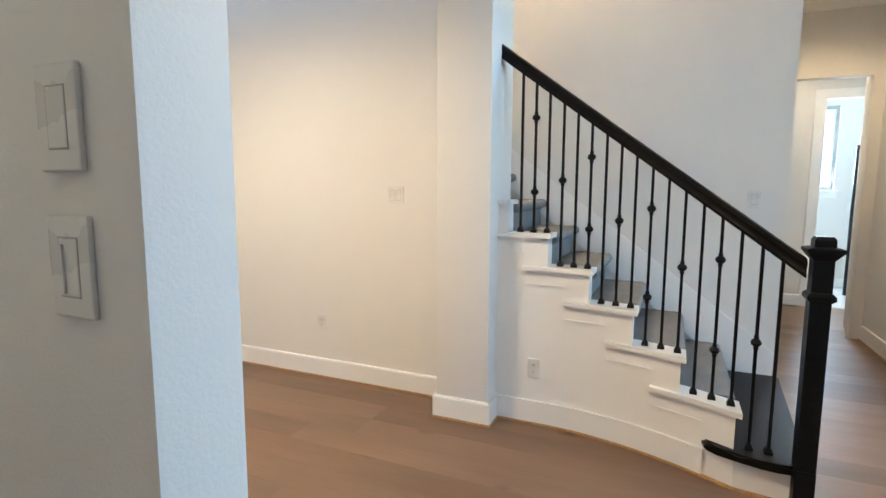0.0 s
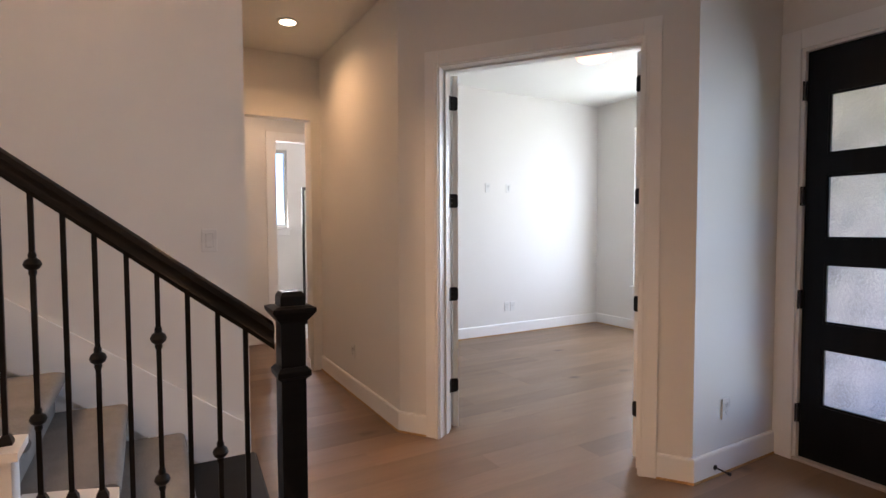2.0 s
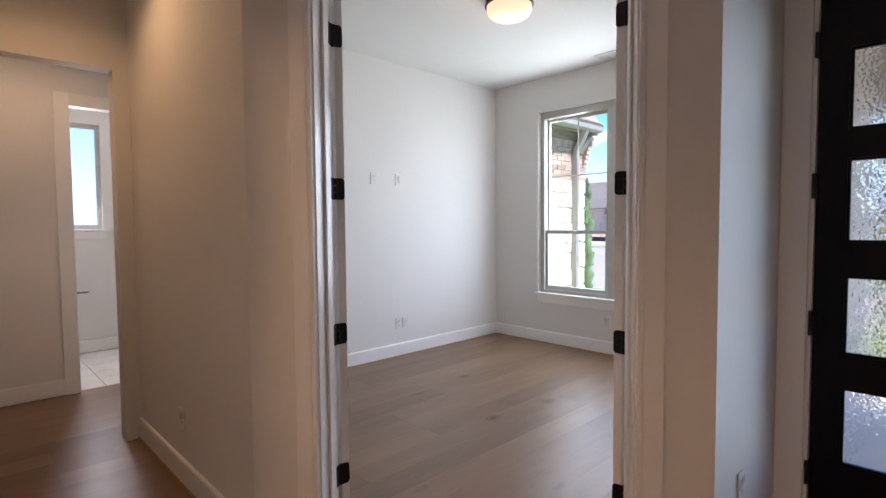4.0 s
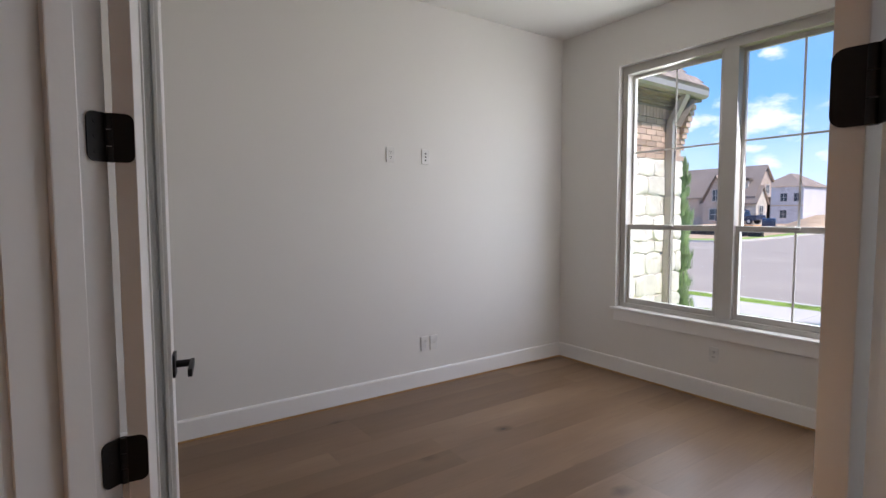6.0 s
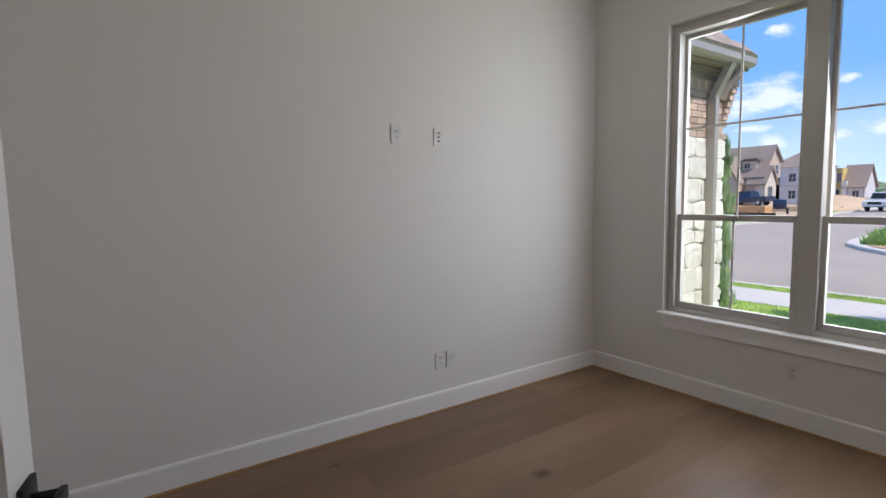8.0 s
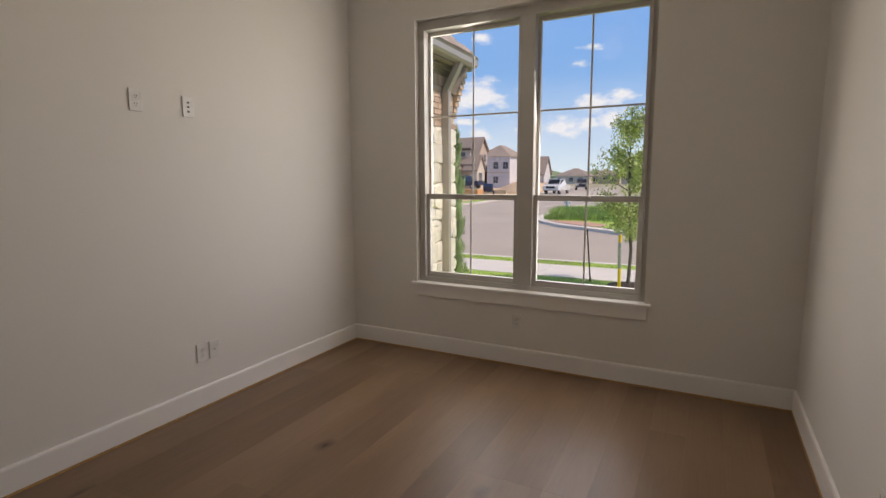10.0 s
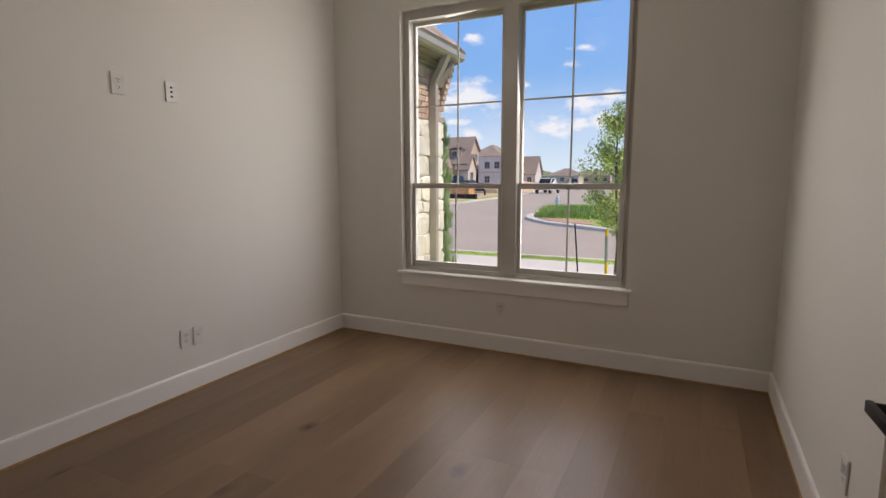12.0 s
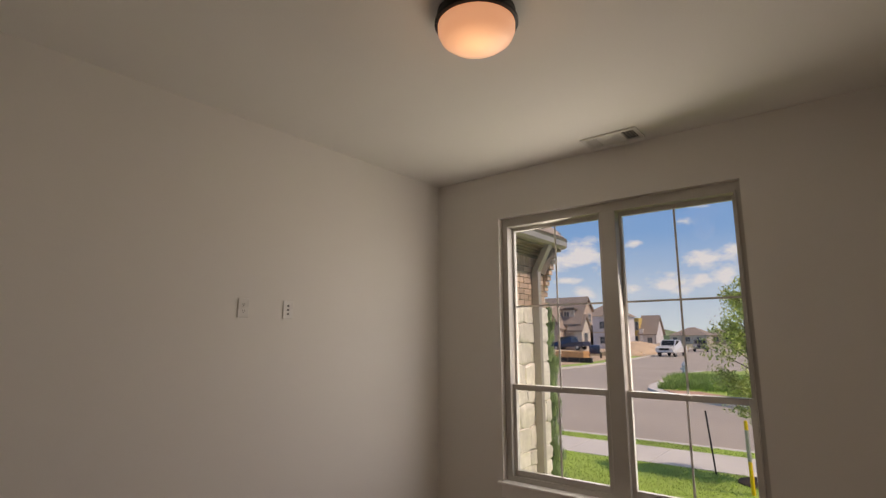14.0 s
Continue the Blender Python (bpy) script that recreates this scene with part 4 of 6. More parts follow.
# sloping wall string on the stair wall
e = B()
sl = RISE / RUN
ptsl = [(-5.125, 0.001), (-5.125, 0.335), (-9.4, 0.335 + sl * 0.955 * 4.275), (-9.4, 0.1 + sl * 0.955 * 4.275)]
va = [e.verts.new((2.4405, p, q)) for p, q in ptsl]
vb = [e.verts.new((2.458, p, q)) for p, q in ptsl]
for i in range(4):
    e.faces.new((va[i], va[(i + 1) % 4], vb[(i + 1) % 4], vb[i]))
e.faces.new(va)
e.faces.new(list(reversed(vb)))
part("wall_string", e, M_TRIM, stair)

# ---- balustrade ----
rail = thing("stair_railing", pose(0, 0, 0), "black stair railing with iron balusters and square newel", "railing")
NX, NY = 3.690, -5.197


def rail_line(y):
    """Centre of the handrail underside over plan y."""
    t = (NY - 0.05 - y) / (6.69 + NY - 0.05)
    return skirt_x(min(y, -5.2)) - 0.045, 1.010 + t * 1.095


def rail_x(y):
    return skirt_x(y) - 0.045 if y < -5.3 else skirt_x(-5.3) - 0.045 + (NX - skirt_x(-5.3) + 0.045) * (y + 5.3) / 0.095


RAILP = [(-0.030, 0.0), (0.030, 0.0), (0.033, 0.012), (0.026, 0.022), (0.026, 0.034), (0.035, 0.046), (0.030, 0.062), (0.014, 0.071), (-0.014, 0.071), (-0.030, 0.062), (-0.035, 0.046), (-0.026, 0.034), (-0.026, 0.022), (-0.033, 0.012)]
e = B()
rings = []
ys = [-5.245 - (6.695 - 5.245) * i / 24 for i in range(25)]
for y in ys:
    rx, rz = rail_x(y), rail_line(y)[1]
    rings.append([e.verts.new((rx + o, y, rz + u * 1.18)) for o, u in RAILP])
for a, c in zip(rings, rings[1:]):
    for i in range(len(RAILP)):
        j = (i + 1) % len(RAILP)
        e.faces.new((a[i], c[i], c[j], a[j]))
e.faces.new(rings[0])
e.faces.new(list(reversed(rings[-1])))
part("handrail", e, M_BLACKWOOD, rail, "black stained wooden handrail", True)

e = B()
turned(e, [(0.037, 0.19), (0.037, 0.925)], at=(NX, NY, 0), square=True)
turned(e, [(0.039, 0.918), (0.050, 0.930), (0.050, 0.945), (0.039, 0.957)], at=(NX, NY, 0), square=True)
turned(e, [(0.0365, 0.955), (0.0365, 1.10)], at=(NX, NY, 0), square=True)
turned(e, [(0.038, 1.092), (0.046, 1.102), (0.064, 1.126), (0.064, 1.138), (0.045, 1.144)], at=(NX, NY, 0), square=True)
turned(e, [(0.037, 1.142), (0.037, 1.172), (0.029, 1.186)], at=(NX, NY, 0), square=True)
part("newel_post", e, M_BLACKWOOD, rail, "square black newel post with moulded cap")
e = B()
turned(e, [(0.038, 0.0), (0.038, 0.189)], at=(NX, NY, 0), square=True)
part("newel_foot", e, M_BLACKWOOD, rail)


def baluster(x, y, z0, z1, knots):
    e = B()
    w = 0.0068
    box(e, x - w, x + w, y - w, y + w, z0, z1 + 0.01)
    bar = part("baluster", e, M_IRON, rail)
    e = B()
    turned(e, [(0.017, z0 + 0.0005), (0.017, z0 + 0.010), (0.011, z0 + 0.026), (0.0085, z0 + 0.030)], at=(x, y, 0), square=True)
    part("shoe", e, M_IRON, bar)
    for f in knots:
        z = z1 - (z1 - z0) * f
        e = B()
        turned(e, [(0.0085, z - 0.034), (0.011, z - 0.026), (0.010, z - 0.018), (0.019, z - 0.011), (0.0235, z), (0.019, z + 0.011), (0.010, z + 0.018), (0.011, z + 0.026), (0.0085, z + 0.034)], n=10, at=(x, y, 0))
        part("knuckle", e, M_IRON, bar, "", True)


spots = []
for k in (6, 5, 4, 3, 2):
    for j in (2, 1, 0):
        spots.append((nose(k) - 0.040 - j * 0.0775, step_z(k)))
spots += [(-5.393, 0.19), (-5.316, 0.19)]
for i, (y, z0) in enumerate(spots, 1):
    rx = rail_x(y)
    kn = () if i % 2 else ((0.22, 0.72) if i % 4 == 2 else (0.46,))
    baluster(rx, y, z0, rail_line(y)[1], kn)

# ---- lamps, vent ----
dome = thing("ceiling_light", pose(1.77, -1.93, H_STUDY), "round flush ceiling light with frosted bowl and black rim", "ceiling light")
e = B()
turned(e, [(0.170, -0.001), (0.172, -0.030), (0.180, -0.042), (0.180, -0.054), (0.165, -0.057)], n=48)
part("rim", e, M_HARDWARE, dome, "matte black metal rim", True)
e = B()
turned(e, [(0.166, -0.048), (0.165, -0.085), (0.152, -0.115), (0.124, -0.137), (0.08, -0.150), (0.03, -0.156), (0.001, -0.1565)], n=48)
bowl = part("bowl", e, M_BOWL, dome, "lit frosted glass bowl", True)
bowl.visible_shadow = False


def downlight(x, y, z, label):
    ob = thing("recessed_downlight", pose(x, y, z), label, "downlight")
    e = B()
    turned(e, [(0.085, -0.0005), (0.086, -0.006), (0.066, -0.010)], n=36)
    part("trim_ring", e, M_PLATE, ob, "", True)
    e = B()
    turned(e, [(0.063, -0.009), (0.060, -0.012), (0.001, -0.0125)], n=36)
    lens = part("lens", e, M_CAN, ob, "glowing warm lens")
    lens.visible_shadow = False


downlight(1.18, -4.59, H_HALL, "lit round recessed downlight in the hall ceiling")
# added fixture for the unseen vestibule lamp
downlight(-0.30, -4.55, H_HALL, "unseen lit round recessed downlight added in the vestibule ceiling")
sd = thing("smoke_detector", pose(1.62, -4.80, H_HALL), "round white smoke detector on the ceiling", "smoke detector")
e = B()
turned(e, [(0.068, -0.0005), (0.068, -0.014), (0.058, -0.030), (0.020, -0.036), (0.001, -0.036)], n=32)
part("body", e, M_PLATE, sd, "", True)

vent = thing("ceiling_vent", pose(1.715, -0.185, H_STUDY), "white slatted air vent in the ceiling", "air vent")
e = B()
for x0, x1, y0, y1 in ((-0.195, 0.195, -0.105, -0.078), (-0.195, 0.195, 0.078, 0.105), (-0.195, -0.168, -0.078, 0.078), (0.168, 0.195, -0.078, 0.078), (-0.086, -0.078, -0.078, 0.078), (0.078, 0.086, -0.078, 0.078)):
    box(e, x0, x1, y0, y1, -0.010, -0.0005)
part("frame", e, M_VENT, vent)
e = B()
box(e, -0.168, 0.168, -0.078, 0.078, -0.002, -0.0006)
part("backing", e, M_DARK, vent)
for sx in (-1, 1):
    for j in range(4):
        e = B()
        box(e, -0.0009, 0.0009, -0.078, 0.078, -0.007, 0.007, Matrix.Translation((sx * (0.096 + j * 0.020), 0, -0.010)) @ pose(0, 0, 0, 0, sx * -40, 0))
        part("slat", e, M_VENT, vent)
for j in range(10):
    e = B()
    box(e, -0.078, 0.078, -0.0009, 0.0009, -0.008, 0.008, Matrix.Translation((0, -0.070 + j * 0.0155, -0.009)) @ pose(0, 0, 0, 58, 0, 0))
    part("slat", e, M_VENT, vent)


# ---- wall plates; each is built facing +y in its own frame and turned to its wall ----
def plate(m, label, cat, faces, gang=1):
    ob = thing("outlet_plate" if cat == "outlet" else "switch_plate", m, label, cat)
    w = 0.036 + 0.023 * (gang - 1)
    e = B()
    box(e, -w, w, 0.0005, 0.008, -0.058, 0.058, bevel=0.003)
    pl = part("plate", e, M_PLATE, ob)
    for g in range(gang):
        cx = (g - (gang - 1) / 2) * 0.046
        if faces == "duplex":
            for z in (-0.020, 0.020):
                e = B()
                box(e, cx - 0.0165, cx + 0.0165, 0.0058, 0.0085, z - 0.0145, z + 0.0145, bevel=0.0015)
                rc = part("receptacle", e, M_PLATE, ob)
                e = B()
                for sx, h in ((-0.0065, 0.005), (0.0065, 0.004)):
                    box(e, cx + sx - 0.0017, cx + sx + 0.0017, 0.0084, 0.0090, z - h + 0.003, z + h + 0.003)
                tube(e, (cx, 0.0084, z - 0.0085), (cx, 0.0090, z - 0.0085), 0.0026, n=8)
                part("slot", e, M_SLOT, rc)
        elif faces == "ports":
            e = B()
            for z in (-0.026, 0.0, 0.026):
                box(e, cx - 0.008, cx + 0.008, 0.0058, 0.0088, z - 0.006, z + 0.006, bevel=0.001)
            part("port", e, M_SLOT, ob)
        elif faces == "coax":
            e = B()
            tube(e, (cx, 0.0055, 0), (cx, 0.012, 0), 0.005, n=10)
            part("connector", e, M_GUTTER, ob, "", True)
        else:
            e = B()
            box(e, cx - 0.0175, cx + 0.0175, 0.0055, 0.0084, -0.0345, 0.0345)
            part("seam", e, M_GRAYP, ob)
            e = B()
            box(e, cx - 0.0163, cx + 0.0163, 0.0058, 0.0092, -0.033, 0.033, bevel=0.0015)
            rk = part("rocker", e, M_PLATE, ob)
            if faces == "dimmer":
                e = B()
                box(e, cx + 0.006, cx + 0.012, 0.0091, 0.0125, -0.030, 0.026, bevel=0.001)
                part("slider", e, M_PLATE, rk)
    return ob


def facing(x, y, z, deg):
    """deg: 0 faces +y, -90 faces +x, 180 faces -y."""
    return pose(x, y, z, 0, 0, deg)


OUT = "white duplex outlet plate on the painted wall"
plate(facing(0.0, -1.895, 1.862, -90), "white duplex outlet plate high on the study wall", "outlet", "duplex")
plate(facing(0.0, -1.577, 1.862, -90), "white three-port media plate high on the study wall", "outlet", "ports")
plate(facing(0.0, -1.595, 0.356, -90), "white duplex outlet plate above the baseboard", "outlet", "duplex")
plate(facing(0.0, -1.505, 0.356, -90), "white coaxial plate beside the duplex outlet", "outlet", "coax")
plate(facing(1.53, 0.0, 0.350, 180), "white duplex outlet plate under the window", "outlet", "duplex")
plate(facing(3.335, -1.72, 0.395, 90), OUT, "outlet", "duplex")
plate(facing(3.609, -2.79, 0.36, -90), "white outlet plate beside the front door", "outlet", "duplex")
plate(facing(1.28, -4.12, 0.36, 180), "white outlet plate on the hall wall", "outlet", "duplex")
plate(facing(2.44, -5.30, 1.315, -90), "white rocker switch plate on the stair wall", "switch", "rocker")
plate(facing(3.24, -7.43, 1.33, -90), "white double rocker switch plate on the foyer wall", "switch", "rocker", 2)
plate(facing(3.24, -8.05, 0.41, -90), "white outlet plate on the foyer wall", "outlet", "duplex")
plate(facing(skirt_x(-6.46) + 0.0, -6.46, 0.335, -90), "white outlet plate on the stair skirt", "outlet", "duplex")
plate(facing(5.865, -6.378, 1.449, -90), "white rocker switch plate on the wall end", "switch", "rocker")
plate(facing(5.865, -6.376, 1.285, -90), "white dimmer switch plate below a rocker switch", "switch", "dimmer")
ds = thing("door_stop", pose(3.625, -2.90, 0.055), "small black door stop on the baseboard", "door stop")
e = B()
tube(e, (0, 0, 0), (0.005, 0, 0), 0.014, n=12)
tube(e, (0.004, 0, 0), (0.075, 0, -0.004), 0.0045, n=8)
tube(e, (0.073, 0, -0.004), (0.088, 0, -0.0045), 0.009, n=10)
part("rod", e, M_HARDWARE, ds, "", True)

# ---- bathroom things in view ----
sh = thing("shower_screen", pose(-2.0, -3.67, 0.001), "black framed glass shower screen on the tiled floor", "shower screen")
e = B()
for y0, y1, z0, z1 in ((0, 0.03, 0.0, 1.94), (0.57, 0.60, 0, 1.94), (0.03, 0.57, 0, 0.05), (0.03, 0.57, 1.90, 1.94)):
    box(e, -0.015, 0.015, y0, y1, z0, z1)
part("frame", e, M_HARDWARE, sh)
e = B()
box(e, -0.004, 0.004, 0.03, 0.57, 0.05, 1.90)
part("panel", e, M_GLASS, sh)
tp = thing("paper_holder", pose(-2.6, -4.02, 0.68), "small black paper holder on the wall", "paper holder")
e = B()
tube(e, (0.0, 0, 0), (0.012, 0, 0), 0.025, n=14)
tube(e, (0.01, 0, 0), (0.06, 0, 0), 0.008, n=10)
tube(e, (0.055, -0.012, 0), (0.055, 0.12, 0), 0.008, n=10)
part("arm", e, M_HARDWARE, tp, "", True)

# ---- outside: ground, street ----
GZ = -0.35
b = B()
prism(b, [(-700, -700), (700, -700), (700, 700), (-700, 700)], -1.0, -0.62)
struct("ground", b, M_FIELD, "wide level ground that reaches the horizon", "ground")
b = B()
prism(b, [(-60, 0.17), (60, 0.17), (60, 5.55), (-60, 5.55)], -0.6, GZ)
prism(b, [(-60, 6.87), (60, 6.87), (60, 7.40), (-60, 7.40)], -0.6, GZ)
struct("lawn", b, M_GRASS, "short bright green front lawn", "lawn")
walkp = struct("pavement", box(B(), -60, 60, 5.55, 6.87, -0.6, GZ - 0.012), M_MORTAR, "pale concrete sidewalk across the lawn", "pavement")
e = B()
box(e, 0.004, 1.496, 0.0, 1.31, -0.02, 0.012, bevel=0.006)
slabm = mesh("slab", e, M_CONC)
for i in range(-16, 12):
    s_ = new("slab", slabm)
    s_.location = (i * 1.5, 5.555, GZ - 0.004)
    s_.parent = walkp
struct("kerb", box(B(), -60, 60, 7.40, 7.58, -0.61, GZ + 0.005, bevel=0.02), M_CONC, "pale concrete kerb along the road", "kerb")
b = B()
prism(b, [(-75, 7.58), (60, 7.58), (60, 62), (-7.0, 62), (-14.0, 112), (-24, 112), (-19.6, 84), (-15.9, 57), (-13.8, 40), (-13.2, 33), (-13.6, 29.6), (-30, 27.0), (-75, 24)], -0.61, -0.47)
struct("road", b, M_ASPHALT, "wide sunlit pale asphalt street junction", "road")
isl_pts = [(-4.5, 20.4), (-4.1, 18.9), (-3.3, 17.6), (-2.4, 16.5), (-1.3, 15.7), (0.3, 14.4), (3.0, 12.9), (8, 11.6), (30, 11.0), (30, 33), (8, 33.5), (-3.0, 33.5), (-5.0, 32.0), (-5.5, 29.5)]
b = B()
prism(b, isl_pts, -0.6, -0.36)
struct("island_kerb", b, M_CONC, "pale kerb round the planted corner", "kerb")
cx_, cy_ = 6.0, 24.0
b = B()
prism(b, [(x + (cx_ - x) * 0.035, y + (cy_ - y) * 0.045) for x, y in isl_pts], -0.5, -0.345)
struct("island_lawn", b, M_GRASS, "green corner lawn across the street", "lawn")
b = B()
prism(b, [(-3.3, 18.2), (-2.6, 17.2), (-1.6, 16.4), (-0.6, 15.9), (-0.7, 17.0), (-2.0, 18.2)], -0.4, -0.335)
struct("gravel_bed", b, M_REDM, "reddish gravel bed at the kerb", "gravel")
b = B()
prism(b, [(-75, 24.3), (-30, 27.3), (-13.9, 29.9), (-13.5, 33), (-14.1, 40), (-16.2, 57), (-19.9, 84), (-24.3, 112), (-120, 112), (-120, 24.3)], -0.6, -0.42)
struct("dirt_lots", b, M_DIRT, "bare tan building lots beyond the street", "dirt")


kp = [(-75, 24.1), (-30, 27.1), (-13.7, 29.7), (-13.3, 33), (-13.9, 40), (-16.0, 57), (-19.7, 84), (-24.1, 112)]
struct("kerb_far", sweep(B(), [(-0.02, -0.6), (0.16, -0.6), (0.16, -0.34), (-0.02, -0.34)], kp), M_CONC, "pale concrete kerb along the building lots", "kerb")
struct("lot_verge", prism(B(), [(-60, 26.2), (-30, 27.4), (-13.95, 30.0), (-13.6, 33), (-14.2, 40), (-16.4, 57), (-18.0, 57), (-15.4, 40), (-15.0, 33.5), (-17, 32.2), (-60, 29)][::-1], -0.5, -0.39), M_GRASS, "thin green verge behind the far kerb", "grass")
struct("concrete_pad", box(B(), -3.6, -2.2, 21.2, 22.6, -0.5, -0.30, bevel=0.02), M_CONC, "pale concrete pad in the corner grass", "pad")


def blades(name, label, cat, spots, h, w, material, seed):
    """Many thin upright blades as one piece of stuff. spots: list of (x0, x1, y0, y1, z, count)."""
    g = np.random.default_rng(seed)
    vs, fs = [], []
    for x0, x1, y0, y1, z, c in spots:
        p = g.random((c, 2)) * (x1 - x0, y1 - y0) + (x0, y0)
        a = g.random(c) * 6.283
        hh = h * (0.5 + g.random(c))
        lean = (g.random((c, 2)) - 0.5) * hh[:, None] * 1.1
        d = np.stack([np.cos(a), np.sin(a)], 1) * w * (0.6 + g.random((c, 1)))
        n0 = len(vs)
        tri = np.zeros((c, 3, 3))
        tri[:, 0, :2], tri[:, 1, :2], tri[:, 2, :2] = p - d, p + d, p + lean
        tri[:, :, 2] = z - 0.003
        tri[:, 2, 2] = z + hh
        vs += [tuple(q) for q in tri.reshape(-1, 3)]
        fs += [(n0 + 3 * i, n0 + 3 * i + 1, n0 + 3 * i + 2) for i in range(c)]
    d_ = bpy.data.meshes.new(name)
    d_.from_pydata(vs, [], fs)
    d_.materials.append(material)
    return tagged(new(name, d_), label, cat, "", "stuff")


blades("grass", "short mown green grass blades on the lawn", "grass", [(-4, 4, 2.4, 5.54, GZ, 30000), (-5, 4, 6.88, 7.40, GZ, 7000)], 0.022, 0.006, M_BLADE, 3)
blades("island_grass", "tall rough green grass on the corner", "grass", [(-3.6, 0.5, 18.6, 21.0, -0.34, 5000), (-4.6, 1.0, 22.8, 25.4, -0.34, 4500)], 0.26, 0.020, M_SHRUB, 5)
blades("island_turf", "bright green turf across the street", "grass", [(-0.5, 9, 16.0, 22, -0.34, 9000), (-3.0, 3, 18.0, 22, -0.34, 4000)], 0.06, 0.016, M_BLADE, 6)

# ---- street tree, stake, rod, cypress, hydrant ----
def leaf_cloud(bm, centres, count, size, g):
    """Loose leaves, each a folded quad, scattered round the given (x, y, z, radius) centres."""
    for _ in range(count):
        cx, cy, cz, r = centres[g.randrange(len(centres))]
        v = Vector((g.gauss(0, 1), g.gauss(0, 1), g.gauss(0, 1)))
        v = v.normalized() * r * g.random() ** 0.45
        p = Vector((cx, cy, cz)) + v
        q = Euler((g.uniform(-1.2, 1.2), g.uniform(-1.2, 1.2), g.uniform(0, 6.28))).to_matrix()
        s = size * g.uniform(0.6, 1.3)
        a = [bm.verts.new(p + q @ Vector(c)) for c in ((-s, 0, 0), (0, -s * 0.45, s * 0.12), (s, 0, 0), (0, s * 0.45, s * 0.12))]
        bm.faces.new(a)


tree = thing("street_tree", pose(1.68, 5.2, GZ), "slender young street tree with loose light green crown", "tree")
g = random.Random(11)
e = B()
pts = [Vector((0, 0, 0)), Vector((0.02, 0.02, 0.6)), Vector((-0.02, 0.0, 1.2)), Vector((-0.06, 0.0, 2.0)), Vector((-0.05, 0.02, 2.85))]
for i in range(4):
    tube(e, pts[i], pts[i + 1], 0.032 - 0.006 * i, 0.026 - 0.006 * i, n=9)
tr = part("trunk", e, M_BARK, tree, "", True)
cent = []
for i in range(44):
    z = g.uniform(0.72, 2.6)
    o = pts[0].lerp(pts[4], z / 2.85)
    a, ln2 = g.uniform(0, 6.28), g.uniform(0.22, 0.56) * (1.12 - abs(z - 1.35) / 1.9)
    tip = o + Vector((math.cos(a) * ln2, math.sin(a) * ln2, ln2 * g.uniform(0.3, 0.9)))
    e = B()
    tube(e, o, tip, 0.009, 0.003, n=5)
    part("limb", e, M_BARK, tree)
    cent.append((tip.x, tip.y, tip.z, g.uniform(0.14, 0.25)))
    m_ = o.lerp(tip, 0.6)
    cent.append((m_.x, m_.y, m_.z, g.uniform(0.08, 0.16)))
cent.append((-0.05, 0.02, 2.85, 0.12))
e = B()
leaf_cloud(e, cent, 10500, 0.027, g)
part("crown", e, M_LEAF, tree, "loose light green leaves")
e = B()
turned(e, [(0.34, 0.002), (0.33, 0.02), (0.2, 0.05), (0.05, 0.06)], n=20, at=(0, 0, 0))
mul = thing("mulch_ring", pose(1.68, 5.2, GZ), "dark mulch mound at the foot of the tree", "mulch")
part("mound", e, M_MULCH, mul, "", True)
stk = thing("marker_post", pose(1.64, 4.50, GZ, 0, -1, 0), "yellow plastic utility marker post in the lawn", "marker post")
e = B()
turned(e, [(0.025, 0), (0.025, 0.905), (0.022, 0.93), (0.01, 0.94)], n=14)
part("post", e, M_YELLOW, stk, "", True)
e = B()
turned(e, [(0.0262, 0.42), (0.0262, 0.82)], n=14)
part("sticker", e, M_STICKER, stk, "grey printed sticker", True)
rod = thing("fence_post", pose(1.03, 5.38, GZ, 0, -5, 0), "thin dark steel T-post leaning in the lawn", "post")
e = B()
box(e, -0.012, 0.012, -0.003, 0.003, 0, 0.92)
box(e, -0.003, 0.003, 0.003, 0.02, 0, 0.92)
part("post", e, M_IRON, rod)
cyp = thing("cypress", pose(-0.21, 2.52, GZ), "narrow young cypress beside the stone wall", "shrub")
e = B()
tube(e, (0, 0, 0), (0.02, 0.0, 2.3), 0.022, 0.006, n=7)
part("trunk", e, M_BARK, cyp, "", True)
e = B()
cc = [(0.02 + g.uniform(-0.05, 0.05), g.uniform(-0.05, 0.05), 0.10 + 0.05 * i, (0.135 - 0.115 * (i / 46) ** 1.5)) for i in range(46)]
for _ in range(4600):
    cx, cy, cz, r = cc[g.randrange(len(cc))]
    a = g.uniform(0, 6.28)
    rr = r * g.random() ** 0.5
    p = Vector((cx + math.cos(a) * rr, cy + math.sin(a) * rr, cz + g.uniform(-0.03, 0.03)))
    d = Vector((math.cos(a) * 0.02, math.sin(a) * 0.02, g.uniform(0.06, 0.15)))
    sd_ = Vector((-math.sin(a), math.cos(a), 0)) * 0.006
    e.faces.new([e.verts.new(p - sd_), e.verts.new(p + sd_), e.verts.new(p + d)])
part("foliage", e, M_CYPRESS, cyp)
hyd = thing("fire_hydrant", pose(-4.35, 25.8, -0.345), "pale fire hydrant on the corner grass", "hydrant")
e = B()
turned(e, [(0.13, 0), (0.13, 0.05), (0.10, 0.07), (0.10, 0.55), (0.13, 0.57), (0.12, 0.66), (0.06, 0.74), (0.03, 0.80)], n=16)
tube(e, (-0.19, 0, 0.42), (0.19, 0, 0.42), 0.05, n=12)
part("body", e, M_HYDRANT, hyd, "", True)

